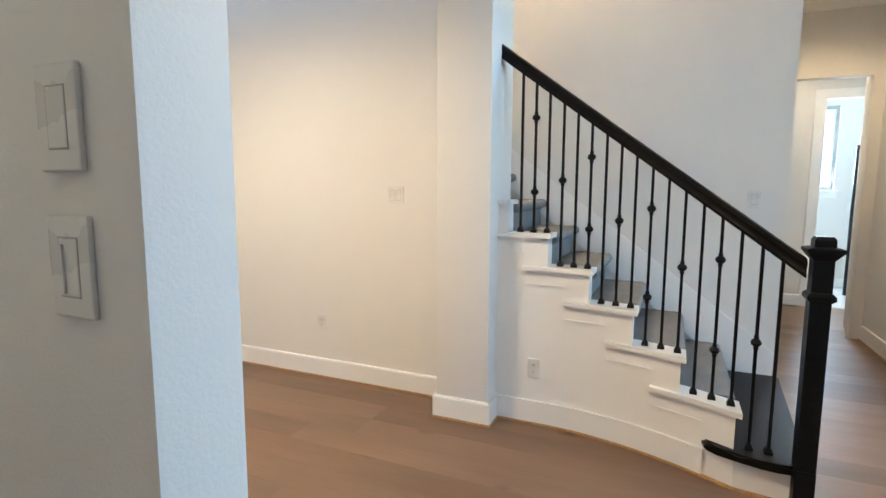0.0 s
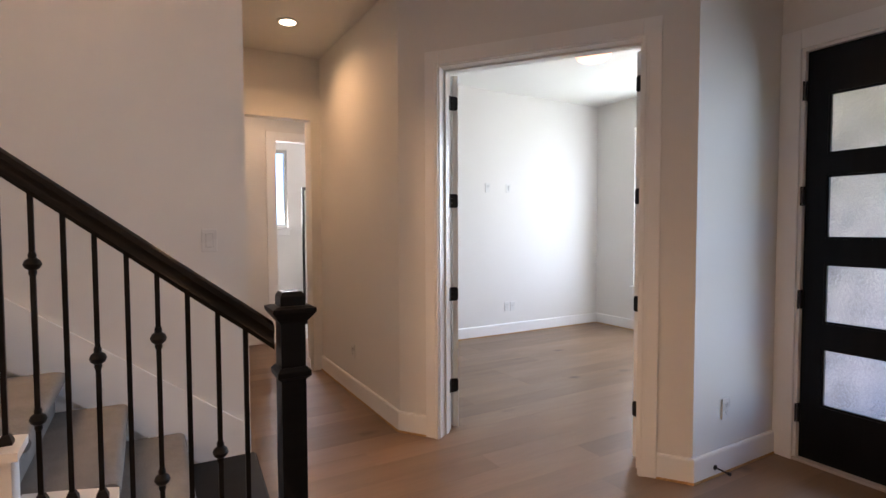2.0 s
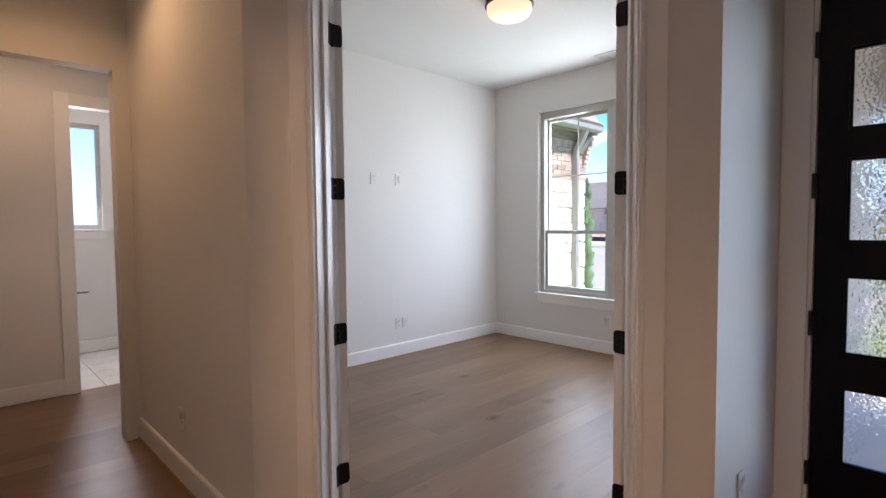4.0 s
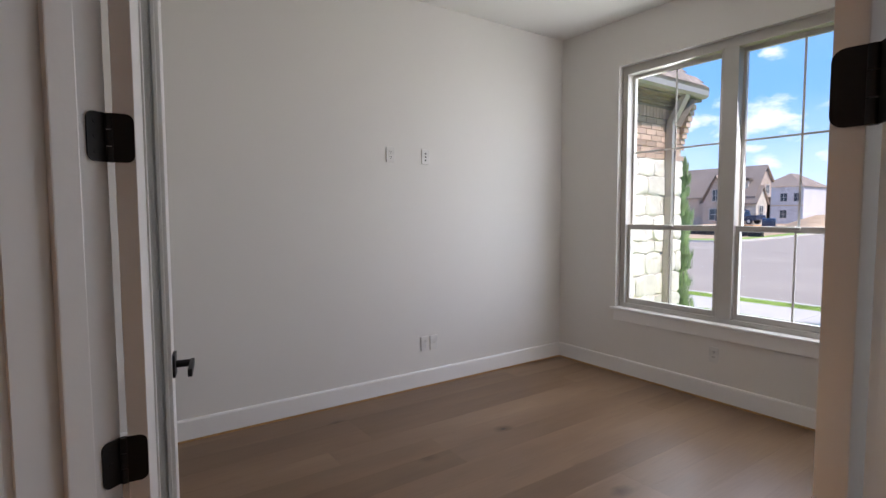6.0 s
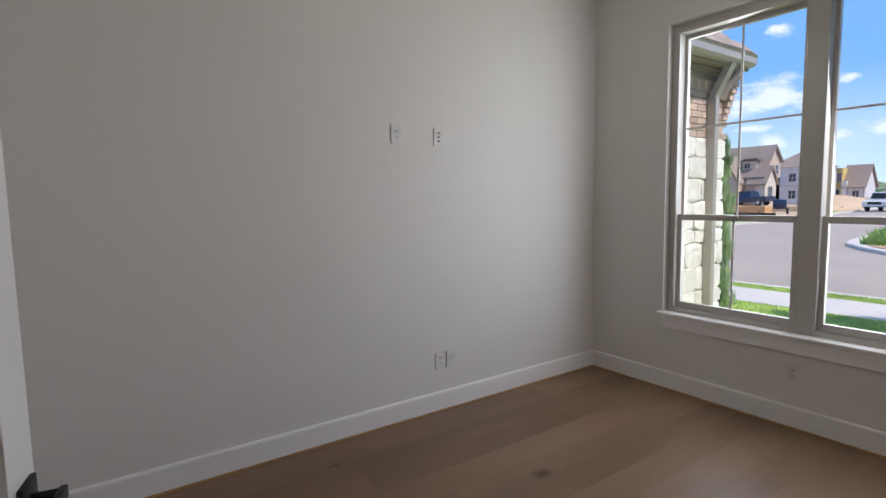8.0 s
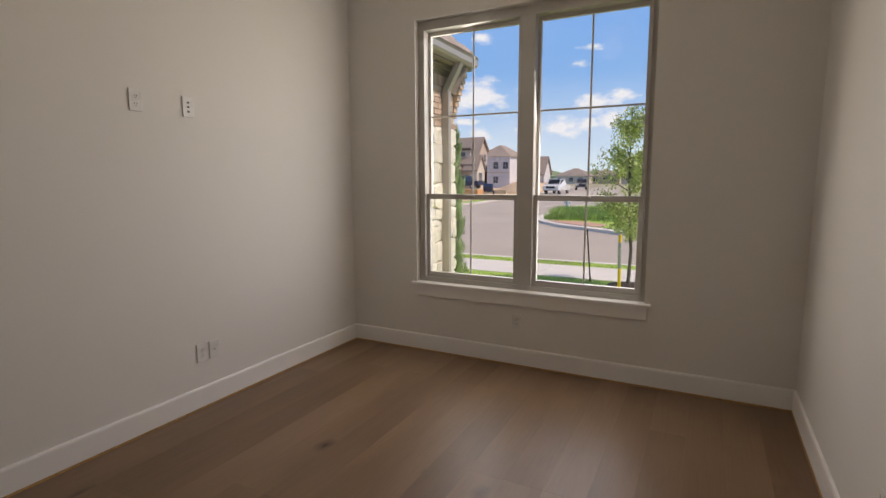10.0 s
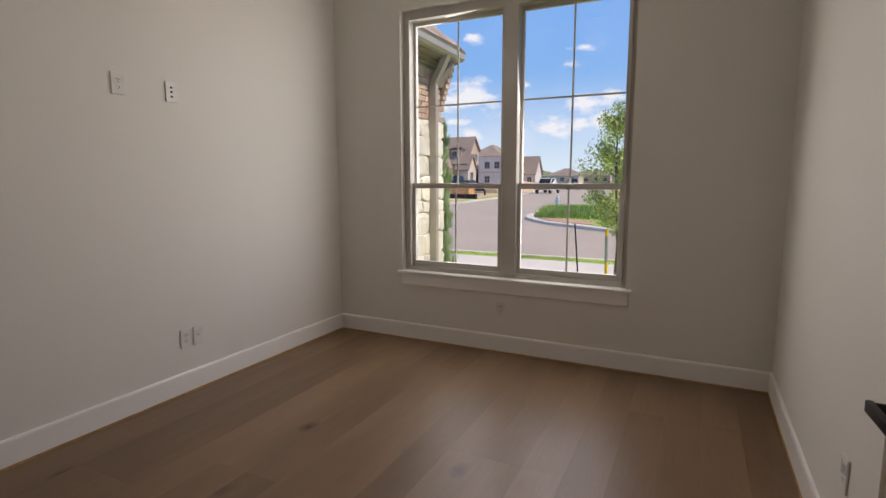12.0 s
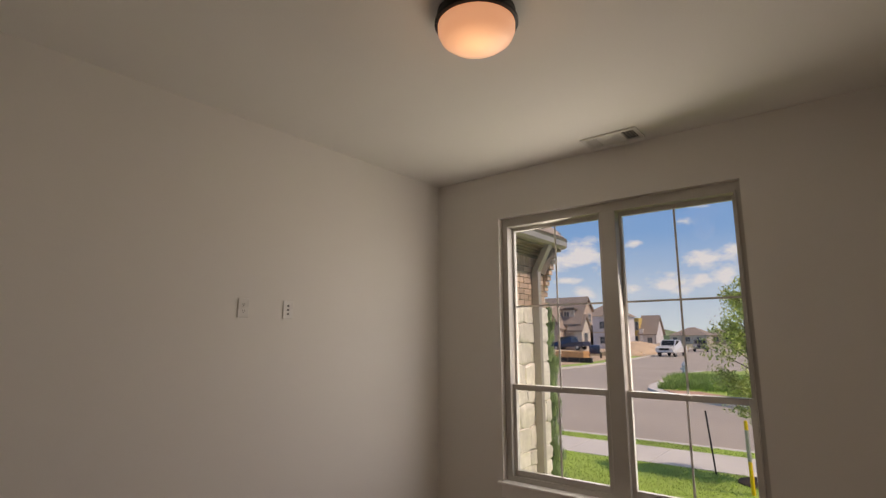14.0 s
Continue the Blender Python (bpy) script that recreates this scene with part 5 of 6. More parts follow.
# ---- stone and brick wing beside the window ----
wing = thing("house_wing", pose(0, 0, 0), "projecting house wing with cream stone below brown brick", "house wing")
WXF = -0.115
e = B()
box(e, -0.6, WXF, 0.17, 2.28, GZ, 2.74)
part("backing_wall", e, M_MORTAR, wing)
g = random.Random(21)
z = GZ
while z < 1.98:
    h = min(g.uniform(0.13, 0.34), 2.05 - z)
    if 2.05 - z - h < 0.08:
        h = 2.05 - z
    y = 0.75 + g.uniform(-0.15, 0.0)
    while y < 2.27:
        ln3 = min(g.uniform(0.20, 0.52), 2.29 - y)
        if 2.29 - y - ln3 < 0.10:
            ln3 = 2.29 - y
        e = B()
        d0 = g.uniform(0.018, 0.036)
        my, mz = y + ln3 / 2, z + h / 2
        hy, hz = ln3 / 2 + 0.004, h / 2 + 0.004
        cs = []
        for k in range(14):
            a_ = 6.28319 * (k + 0.5) / 14
            c_, s_ = math.cos(a_), math.sin(a_)
            q = 1 / max(abs(c_), abs(s_)) ** 0.97 * g.uniform(0.90, 1.03)
            cs.append((my + hy * max(-1.02, min(1.02, c_ * q)), mz + hz * max(-1.04, min(1.04, s_ * q))))
        ring = lambda k, dx, w: [e.verts.new((WXF + dx + g.uniform(-w, w), my + (p - my) * k, mz + (q - mz) * k)) for p, q in cs]
        r0, r1, r2, r3 = ring(1.0, -0.01, 0), ring(1.0, d0 * 0.70, 0.004), ring(0.95, d0 * 0.98, 0.006), ring(0.5, d0, 0.010)
        for a_, b_ in ((r0, r1), (r1, r2), (r2, r3)):
            for i in range(14):
                e.faces.new((a_[i], a_[(i + 1) % 14], b_[(i + 1) % 14], b_[i]))
        e.faces.new(r3)
        part("stone", e, M_STONE, wing, "", True)
        y += ln3
    z += h
e = B()
box(e, -0.002, 0.020, 0.004, 0.196, 0.004, 0.062)
brickm = mesh("brick", e, M_BRICK)
e = B()
box(e, -0.002, 0.026, 0.004, 0.062, 0.004, 0.196)
soldier = mesh("brick", e, M_BRICK)
for r in range(7):
    for c in range(8):
        k = new("brick", brickm)
        k.location = (WXF, 0.72 + c * 0.2 - (0.1 if r % 2 else 0), 2.05 + r * 0.067)
        k.parent = wing
for c in range(24):
    k = new("brick", soldier)
    k.location = (WXF, 0.72 + c * 0.0655, 2.52)
    k.parent = wing
e = B()
box(e, WXF + 0.002, 0.10, 0.17, 2.34, 2.745, 2.765)
part("soffit", e, M_FASCIA, wing, "dark brown soffit")
e = B()
for q in range(4):
    box(e, WXF + 0.03 * q, WXF + 0.03 * (q + 1), 0.17, 2.20, 2.640 + 0.026 * q, 2.744)
part("frieze", e, M_FASCIA, wing)
e = B()
va = [(0.09, 2.765), (0.18, 2.775), (0.215, 2.80), (0.215, 2.86), (0.225, 2.872), (0.205, 2.875), (0.09, 2.875)]
ra = [e.verts.new((x, 0.17, q)) for x, q in va]
rb = [e.verts.new((x - 0.03, 2.34, q)) for x, q in va]
for i in range(len(va)):
    e.faces.new((ra[i], ra[(i + 1) % len(va)], rb[(i + 1) % len(va)], rb[i]))
e.faces.new(ra)
e.faces.new(list(reversed(rb)))
part("gutter", e, M_GUTTER, wing, "grey-brown metal gutter")
e = B()
for p, q in (((0.13, 1.93, 2.78), (0.08, 1.93, 2.68)), ((0.08, 1.93, 2.68), (-0.045, 1.93, 2.46)), ((-0.045, 1.93, 2.46), (-0.045, 1.93, GZ + 0.06))):
    p, q = Vector(p), Vector(q)
    dd = q - p
    mm = Matrix.Translation(p) @ dd.to_track_quat("Z", "Y").to_matrix().to_4x4()
    box(e, -0.045, 0.045, -0.034, 0.034, -0.005, dd.length, mm)
part("downspout", e, M_GUTTER, wing, "square metal downspout")
e = B()
for p, q, w in (((-0.02, 2.03, 2.44), (0.10, 2.14, 2.75), 0.032), ((-0.09, 2.10, 2.725), (0.09, 2.10, 2.725), 0.018)):
    p, q = Vector(p), Vector(q)
    mm = Matrix.Translation(p) @ (q - p).to_track_quat("Z", "Y").to_matrix().to_4x4()
    box(e, -w, w, -w, w, 0, (q - p).length, mm)
part("bracket", e, M_FASCIA, wing, "weathered timber eave bracket")
for r in range(8):
    e = B()
    box(e, WXF - 0.05, WXF + 0.012 + 0.022 * r, 2.21, 2.31, 2.19 + r * 0.067, 2.19 + r * 0.067 + 0.060, bevel=0.004)
    part("brick", e, M_BRICK, wing)
e = B()
box(e, -1.6, 0.0, 0.17, 2.36, -0.03, 0.0, Matrix.Translation((0.18, 0, 2.90)) @ pose(0, 0, 0, 0, 38, 0))
roofp = part("roof", e, M_SHINGLE, wing, "brown shingle roof slope")
e = B()
box(e, -0.145, 0.0, 0.003, 0.297, 0.001, 0.010, pose(0, 0, 0, 0, 2, 0))
shm = mesh("shingle", e, M_SHINGLE)
for r in range(8):
    for c in range(7):
        k = new("shingle", shm)
        k.matrix_basis = Matrix.Translation((0.18, 0, 2.90)) @ pose(0, 0, 0, 0, 38, 0) @ Matrix.Translation((-0.14 * r, 0.25 + 0.3 * c + (0.15 if r % 2 else 0) - 0.08, 0))
        k.parent = roofp


# ---- porch outside the front door ----
por = thing("front_porch", pose(0, 0, 0), "shaded stone front porch beyond the entry door", "porch")
e = B()
box(e, 3.62, 6.2, -2.13, 1.9, GZ, -0.02)
part("slab", e, M_CONC, por)
e = B()
box(e, 3.62, 6.2, -2.13, 0.3, 2.75, 2.85)
part("ceiling", e, M_TRIM, por)
e = B()
box(e, 3.612, 3.66, -2.13, 0.16, -0.019, 2.749)
part("side_wall", e, M_PORCHSTONE, por, "shaded pale stone porch wall")
e = B()
box(e, 3.661, 6.2, 0.04, 0.28, 2.18, 2.749)
part("beam", e, M_PORCHSTONE, por)
e = B()
box(e, 3.66, 3.80, 0.62, 0.76, -0.019, 0.05, bevel=0.01)
box(e, 3.675, 3.785, 0.635, 0.745, 0.05, 2.9)
part("post", e, M_BARK, por, "dark timber porch post")
e = B()
box(e, 4.62, 5.0, -0.15, 0.039, -0.019, 2.749)
part("column", e, M_PORCHSTONE, por)


# ---- houses ----
def gable(bm, x0, x1, y0, y1, z0, z1, along, over=0.35):
    """A gable roof with thickness over a footprint; along: 'x' or 'y' is the ridge's way."""
    x0, x1, y0, y1 = x0 - over, x1 + over, y0 - over, y1 + over
    if along == "x":
        m = (y0 + y1) / 2
        lo, hi = [(x0, y0), (x0, m), (x0, y1)], [(x1, y0), (x1, m), (x1, y1)]
    else:
        m = (x0 + x1) / 2
        lo, hi = [(x0, y0), (m, y0), (x1, y0)], [(x0, y1), (m, y1), (x1, y1)]
    zs = (z0, z1, z0)
    va = [bm.verts.new((*p, z)) for p, z in zip(lo, zs)] + [bm.verts.new((*p, z + 0.2)) for p, z in zip(lo, zs)][::-1]
    vb = [bm.verts.new((*p, z)) for p, z in zip(hi, zs)] + [bm.verts.new((*p, z + 0.2)) for p, z in zip(hi, zs)][::-1]
    for i in range(6):
        bm.faces.new((va[i], va[(i + 1) % 6], vb[(i + 1) % 6], vb[i]))
    bm.faces.new(va)
    bm.faces.new(list(reversed(vb)))


def hip(bm, x0, x1, y0, y1, z0, z1, over=0.4):
    x0, x1, y0, y1 = x0 - over, x1 + over, y0 - over, y1 + over
    r = min(x1 - x0, y1 - y0) / 2
    a = [bm.verts.new(p) for p in ((x0, y0, z0), (x1, y0, z0), (x1, y1, z0), (x0, y1, z0))]
    if x1 - x0 > y1 - y0:
        t = [bm.verts.new((x0 + r, (y0 + y1) / 2, z1)), bm.verts.new((x1 - r, (y0 + y1) / 2, z1))]
        f = ((a[0], a[1], t[1], t[0]), (a[1], a[2], t[1]), (a[2], a[3], t[0], t[1]), (a[3], a[0], t[0]))
    else:
        t = [bm.verts.new(((x0 + x1) / 2, y0 + r + 0.01, z1)), bm.verts.new(((x0 + x1) / 2, y1 - r - 0.01, z1))]
        f = ((a[0], a[1], t[0]), (a[1], a[2], t[1], t[0]), (a[2], a[3], t[1]), (a[3], a[0], t[0], t[1]))
    bm.faces.new(list(reversed(a)))
    for q in f:
        bm.faces.new(q)


def gable_wall(bm, x0, x1, y0, y1, z0, z1, zt, along):
    """A block with pitched ends under a gable roof."""
    box(bm, x0, x1, y0, y1, z0, z1)
    if along == "x":
        m = (y0 + y1) / 2
        for xa, xb in ((x0, x0 + 0.2), (x1 - 0.2, x1)):
            lo = [bm.verts.new((xa, q, z)) for q, z in ((y0, z1), (y1, z1), (m, zt))]
            hi = [bm.verts.new((xb, q, z)) for q, z in ((y0, z1), (y1, z1), (m, zt))]
            bm.faces.new(lo)
            bm.faces.new(list(reversed(hi)))
            for i in range(3):
                bm.faces.new((lo[i], lo[(i + 1) % 3], hi[(i + 1) % 3], hi[i]))
    else:
        m = (x0 + x1) / 2
        for ya, yb in ((y0, y0 + 0.2), (y1 - 0.2, y1)):
            lo = [bm.verts.new((q, ya, z)) for q, z in ((x0, z1), (x1, z1), (m, zt))]
            hi = [bm.verts.new((q, yb, z)) for q, z in ((x0, z1), (x1, z1), (m, zt))]
            bm.faces.new(lo)
            bm.faces.new(list(reversed(hi)))
            for i in range(3):
                bm.faces.new((lo[i], lo[(i + 1) % 3], hi[(i + 1) % 3], hi[i]))


def house_window(ho, x, y, z, w, h, face):
    """face: 'y' looks to -y, 'x' looks to +x."""
    mm = Matrix.Translation((x, y, z)) @ pose(0, 0, 0, 0, 0, 0 if face == "y" else 90)
    e = B()
    for a0, a1, c0, c1 in ((-w / 2 - 0.1, -w / 2, -0.1, h + 0.1), (w / 2, w / 2 + 0.1, -0.1, h + 0.1), (-w / 2, w / 2, -0.1, 0), (-w / 2, w / 2, h, h + 0.1), (-0.03, 0.03, 0, h), (-w / 2, -0.03, h / 2 - 0.03, h / 2 + 0.03), (0.03, w / 2, h / 2 - 0.03, h / 2 + 0.03)):
        box(e, a0, a1, -0.08, 0.05, c0, c1, mm)
    wn_ = part("window", e, M_VINYL, ho)
    e = B()
    box(e, -w / 2, w / 2, -0.03, 0.02, 0, h, mm)
    part("pane", e, M_HGLASS, wn_)


hg = -0.40


def slope_roof(name, ho, front, back, x0, x1, label=""):
    """A roof with thickness whose ridge runs along x; front and back are (y, z) eaves, front[2:] the ridge."""
    (ya, za, yr, zr), (yb, zb) = front, back
    e = B()
    line = [(ya, za), (yr, zr), (yb, zb)]
    lo = [e.verts.new((x0, y, z)) for y, z in line] + [e.verts.new((x0, y, z + 0.22)) for y, z in line[::-1]]
    hi = [e.verts.new((x1, y, z)) for y, z in line] + [e.verts.new((x1, y, z + 0.22)) for y, z in line[::-1]]
    for i in range(6):
        e.faces.new((lo[i], lo[(i + 1) % 6], hi[(i + 1) % 6], hi[i]))
    e.faces.new(lo)
    e.faces.new(hi[::-1])
    return part(name, e, M_ROOF, ho, label)


def end_wall(bm, x0, x1, line, z0):
    """A wall of thickness x0..x1 under the (y, z) line."""
    pts = [(line[0][0], z0)] + list(line) + [(line[-1][0], z0)]
    lo = [bm.verts.new((x0, y, z)) for y, z in pts]
    hi = [bm.verts.new((x1, y, z)) for y, z in pts]
    for i in range(len(pts)):
        j = (i + 1) % len(pts)
        bm.faces.new((lo[i], lo[j], hi[j], hi[i]))
    bm.faces.new(lo)
    bm.faces.new(hi[::-1])


# brick house with steep gables: long roof towards the street corner, two gables, a dormer
h1 = thing("house", pose(-30.0, 71.4, hg), "tan brick house with steep brown gables and dormer", "house")
e = B()
box(e, -14, -0.2, 0.4, 5.4, 0, 4.1)
end_wall(e, -0.45, -0.2, [(0.4, 4.0), (3.4, 8.2), (5.4, 6.3)], 0)
part("wall", e, M_TAN, h1)
slope_roof("roof", h1, (0.0, 3.95, 3.4, 8.35), (5.6, 6.2), -14.3, 0.15, "brown shingle roof")
e = B()
gable_wall(e, -6.2, -2.6, -1.6, 3.0, 0, 3.4, 6.9, "y")
part("wall", e, M_TAN, h1)
e = B()
gable(e, -6.2, -2.6, -1.6, 3.0, 3.3, 7.0, "y", 0.25)
part("roof", e, M_ROOF, h1)
e = B()
for sg in (-1, 1):
    vs = [e.verts.new((-4.4 + sg * a, y, z)) for y in (-1.92, -1.84) for a, z in ((0.0, 7.25), (0.0, 6.95), (2.15, 3.05), (2.15, 3.40))]
    for q in ((0, 1, 2, 3), (7, 6, 5, 4), (0, 4, 5, 1), (1, 5, 6, 2), (2, 6, 7, 3), (3, 7, 4, 0)):
        e.faces.new([vs[i] for i in q])
part("bargeboard", e, M_BARK, h1, "dark bargeboards on the gable")
e = B()
box(e, -3.1, -1.3, 0.9, 3.2, 4.2, 6.35)
part("dormer", e, M_HSTONE, h1)
e = B()
box(e, -3.4, -1.0, 0.6, 3.6, 6.35, 6.55)
box(e, -3.1, -1.3, 1.0, 3.4, 6.55, 6.75)
part("dormer_roof", e, M_BARK, h1)
house_window(h1, -2.5, 0.9, 4.75, 0.75, 1.3, "y")
e = B()
end_wall(e, 0.0, 0.35, [(-0.2, 3.2), (1.4, 5.3), (3.0, 3.2)], 0)
box(e, -0.9, 0.0, -0.2, 0.39, 0, 3.2)
part("stone_front", e, M_HSTONE, h1, "pale stone gabled front")
slope_roof("porch_roof", h1, (-0.5, 3.0, 1.4, 5.45), (3.3, 3.0), -2.0, 0.6)
house_window(h1, 0.36, 1.2, 1.0, 1.1, 1.8, "x")
house_window(h1, -0.19, 4.2, 4.6, 0.9, 1.2, "x")
house_window(h1, -4.4, -1.6, 3.6, 0.9, 1.5, "y")
house_window(h1, -4.4, -1.6, 0.9, 1.6, 1.5, "y")
house_window(h1, -1.7, 0.4, 1.0, 0.9, 1.4, "y")

h2 = thing("house", pose(-40.2, 96.4, hg), "two-storey house in pale wrap under construction", "house")
e = B()
box(e, 0, 6.9, 0, 10, 0, 6.4)
part("wall", e, M_WRAP, h2)
e = B()
hip(e, 0, 6.9, 0, 10, 6.4, 8.9)
part("roof", e, M_ROOF, h2)
e = B()
box(e, -0.02, 6.92, -0.03, -0.005, 3.05, 3.22)
part("floor_band", e, M_TIMBER, h2)
for x, z in ((3.9, 3.9), (1.2, 3.9), (1.2, 1.0), (3.9, 1.0), (6.0, 3.9)):
    house_window(h2, x, 0, z, 1.0, 1.3, "y")
h3 = thing("house", pose(-31.8, 106.4, hg), "unfinished house in yellow sheathing with brown roof", "house")
e = B()
box(e, -2.6, -0.75, 0.6, 8, 0, 6.2)
part("wall", e, M_SHEATH, h3)
e = B()
box(e, -0.74, 0.0, 0.3, 8, 0, 3.9)
box(e, 0.01, 2.4, 0.8, 6, 0, 2.8)
end_wall(e, 2.25, 2.45, [(0.8, 2.7), (3.4, 6.3), (6.0, 2.7)], 0)
part("wall", e, M_WRAP, h3)
slope_roof("roof", h3, (0.2, 2.6, 3.4, 6.55), (6.6, 2.6), -1.1, 2.8)
for x, y, z, w, h in ((-2.0, 0.6, 3.7, 0.7, 1.6), (-1.2, 0.6, 3.7, 0.5, 1.6), (-1.7, 0.6, 0.3, 1.2, 2.1), (1.2, 0.8, 0.6, 0.9, 1.5)):
    house_window(h3, x, y, z, w, h, "y")
for i, (x, y, w) in enumerate(((-42, 186, 12), (-31, 192, 10), (-16, 176, 14), (-2, 112, 12), (22, 120, 16))):
    h4 = thing("house", pose(x, y, hg, 0, 0, (-6, 5, -3, 8, 12)[i]), "distant low house with grey-brown hipped roof", "house", "distant houses")
    e = B()
    box(e, -w / 2, w / 2, 0, 10, 0, 2.9)
    part("wall", e, M_TAN if i % 2 else M_HSTONE, h4)
    e = B()
    hip(e, -w / 2, w / 2, 0, 10, 2.9, 5.6)
    part("roof", e, M_ROOF, h4)
    for k in (-0.35, 0.0, 0.3):
        house_window(h4, w * k, 0, 0.9, 1.4, 1.3, "y")


# ---- parked vehicles ----
def pickup(m, paint, label, cab_long=True):
    ob = thing("pickup_truck", m, label, "pickup truck")
    L, W = 5.6, 1.95
    prof = [(-2.75, 0.55), (-2.75, 1.05), (-2.70, 1.12), (-0.95, 1.14), (-0.85, 1.16), (-0.70, 1.82), (-0.55, 1.90), (0.75, 1.90), (0.95, 1.84), (1.55, 1.22), (2.55, 1.12), (2.75, 0.95), (2.78, 0.55), (2.35, 0.45), (-2.4, 0.45)]
    e = B()
    rings = []
    for y, k in ((-W / 2, 0.96), (-W / 2 + 0.08, 1.0), (W / 2 - 0.08, 1.0), (W / 2, 0.96)):
        rings.append([e.verts.new((x, y * (1 if z < 1.2 else 0.86), 0.45 + (z - 0.45) * (k if z < 1.2 else 1.0))) for x, z in prof])
    for a, c in zip(rings, rings[1:]):
        for i in range(len(prof)):
            j = (i + 1) % len(prof)
            e.faces.new((a[i], a[j], c[j], c[i]))
    e.faces.new(rings[0])
    e.faces.new(list(reversed(rings[-1])))
    body = part("body", e, paint, ob)
    e = B()
    box(e, -2.65, -0.98, -0.8, 0.8, 1.10, 1.135)
    part("bed", e, M_TYRE, body)
    for y, sg in ((-W / 2 * 0.86, -1), (W / 2 * 0.86, 1)):
        for x0, x1 in ((-0.62, 0.10), (0.16, 1.05)):
            e = B()
            top = 1.80
            vs = [e.verts.new((x, y + sg * o, z)) for o in (-0.02, 0.012) for x, z in ((x0, 1.26), (x1 + (0.35 if x1 > 0.5 else 0), 1.26), (x1 - (0.14 if x1 > 0.5 else 0), top), (x0 + 0.03, top))]
            e.faces.new(vs[:4])
            e.faces.new(vs[4:][::-1])
            for i in range(4):
                e.faces.new((vs[i], vs[(i + 1) % 4], vs[4 + (i + 1) % 4], vs[4 + i]))
            part("side_window", e, M_CARGLASS, ob)
    e = B()
    box(e, -0.01, 0.012, -0.72, 0.72, 0.02, 0.80, Matrix.Translation((1.53, 0, 1.25)) @ pose(0, 0, 0, 0, -44, 0))
    part("windscreen", e, M_CARGLASS, ob)
    e = B()
    box(e, -0.012, 0.01, -0.7, 0.7, 0.05, 0.55, Matrix.Translation((-0.84, 0, 1.2)) @ pose(0, 0, 0, 0, 13, 0))
    part("rear_window", e, M_CARGLASS, ob)
    e = B()
    box(e, 2.72, 2.80, -0.55, 0.55, 0.72, 0.98, bevel=0.02)
    part("grille", e, M_TYRE, ob)
    for y in (-0.74, 0.74):
        e = B()
        box(e, 2.66, 2.79, y - 0.17, y + 0.17, 0.78, 0.98, bevel=0.02)
        part("headlight", e, M_LIGHTS, ob)
    for x in (-1.75, 1.75):
        for y, sg in ((-W / 2 + 0.02, -1), (W / 2 - 0.02, 1)):
            e = B()
            tube(e, (x, y - sg * 0.22, 0.38), (x, y + sg * 0.012, 0.38), 0.38, n=20)
            wh = part("tyre", e, M_TYRE, ob, "", True)
            e = B()
            tube(e, (x, y + sg * 0.005, 0.38), (x, y + sg * 0.022, 0.38), 0.23, 0.21, n=16)
            part("rim", e, M_RIM, wh, "", True)
    return ob


pickup(pose(-29.4, 66.4, -0.05, 0, 2, 172), M_NAVY, "dark navy pickup truck parked on the building lot")
pickup(pose(-14.5, 62.0, -0.47, 0, 0, -92), M_CARWHITE, "white pickup truck parked at the kerb")
pickup(pose(-16.6, 86.0, -0.47, 0, 0, -75), M_CARGREY, "grey pickup truck parked further up the street")
gen = thing("site_compressor", pose(-18.9, 49.6, -0.42, 0, 0, 20), "blue-grey site compressor on two wheels", "compressor")
e = B()
box(e, -0.55, 0.55, -0.8, 0.8, 0.45, 1.35, bevel=0.12)
part("hood", e, M_NAVY, gen, "blue-grey rounded hood", True)
for x in (-0.6, 0.6):
    e = B()
    tube(e, (x - 0.09, 0, 0.32), (x + 0.09, 0, 0.32), 0.32, n=16)
    part("wheel", e, M_TYRE, gen, "", True)
e = B()
box(e, -0.04, 0.04, -2.0, -0.75, 0.42, 0.50)
part("drawbar", e, M_IRON, gen)
bar = thing("timber_stack", pose(-18.3, 43.0, -0.42, 0, 0, -4), "stack of orange-tan boards by the street", "board stack")
for j in range(6):
    e = B()
    box(e, -1.6 + 0.04 * (j % 3), 1.35 - 0.05 * (j % 2), -0.6, 0.6, 0.145 * j, 0.145 * j + 0.132)
    part("board", e, M_ORANGE, bar)
for x, y, a, cnt in ((-21.6, 57.0, 12, 5), (-19.6, 62.0, 70, 4)):
    st = thing("timber_stack", pose(x, y, -0.42, 0, 0, a), "low stack of raw framing timber on the lot", "board stack")
    for j in range(cnt):
        e = B()
        box(e, -2.0, 2.0, -0.5, 0.5, 0.1 * j, 0.1 * j + 0.09)
        part("board", e, M_TIMBER, st)
fen = thing("silt_fence", pose(-14.9, 38.6, -0.40, 0, 0, -12), "low black silt fence along the lot", "fence")
e = B()
box(e, -7, 0.3, -0.01, 0.01, 0, 0.42)
part("fabric", e, M_SILT, fen)
for j in range(7):
    e = B()
    box(e, -7 + j * 1.2 - 0.02, -7 + j * 1.2 + 0.02, -0.05, -0.012, 0, 0.6)
    part("stake", e, M_BARK, fen)
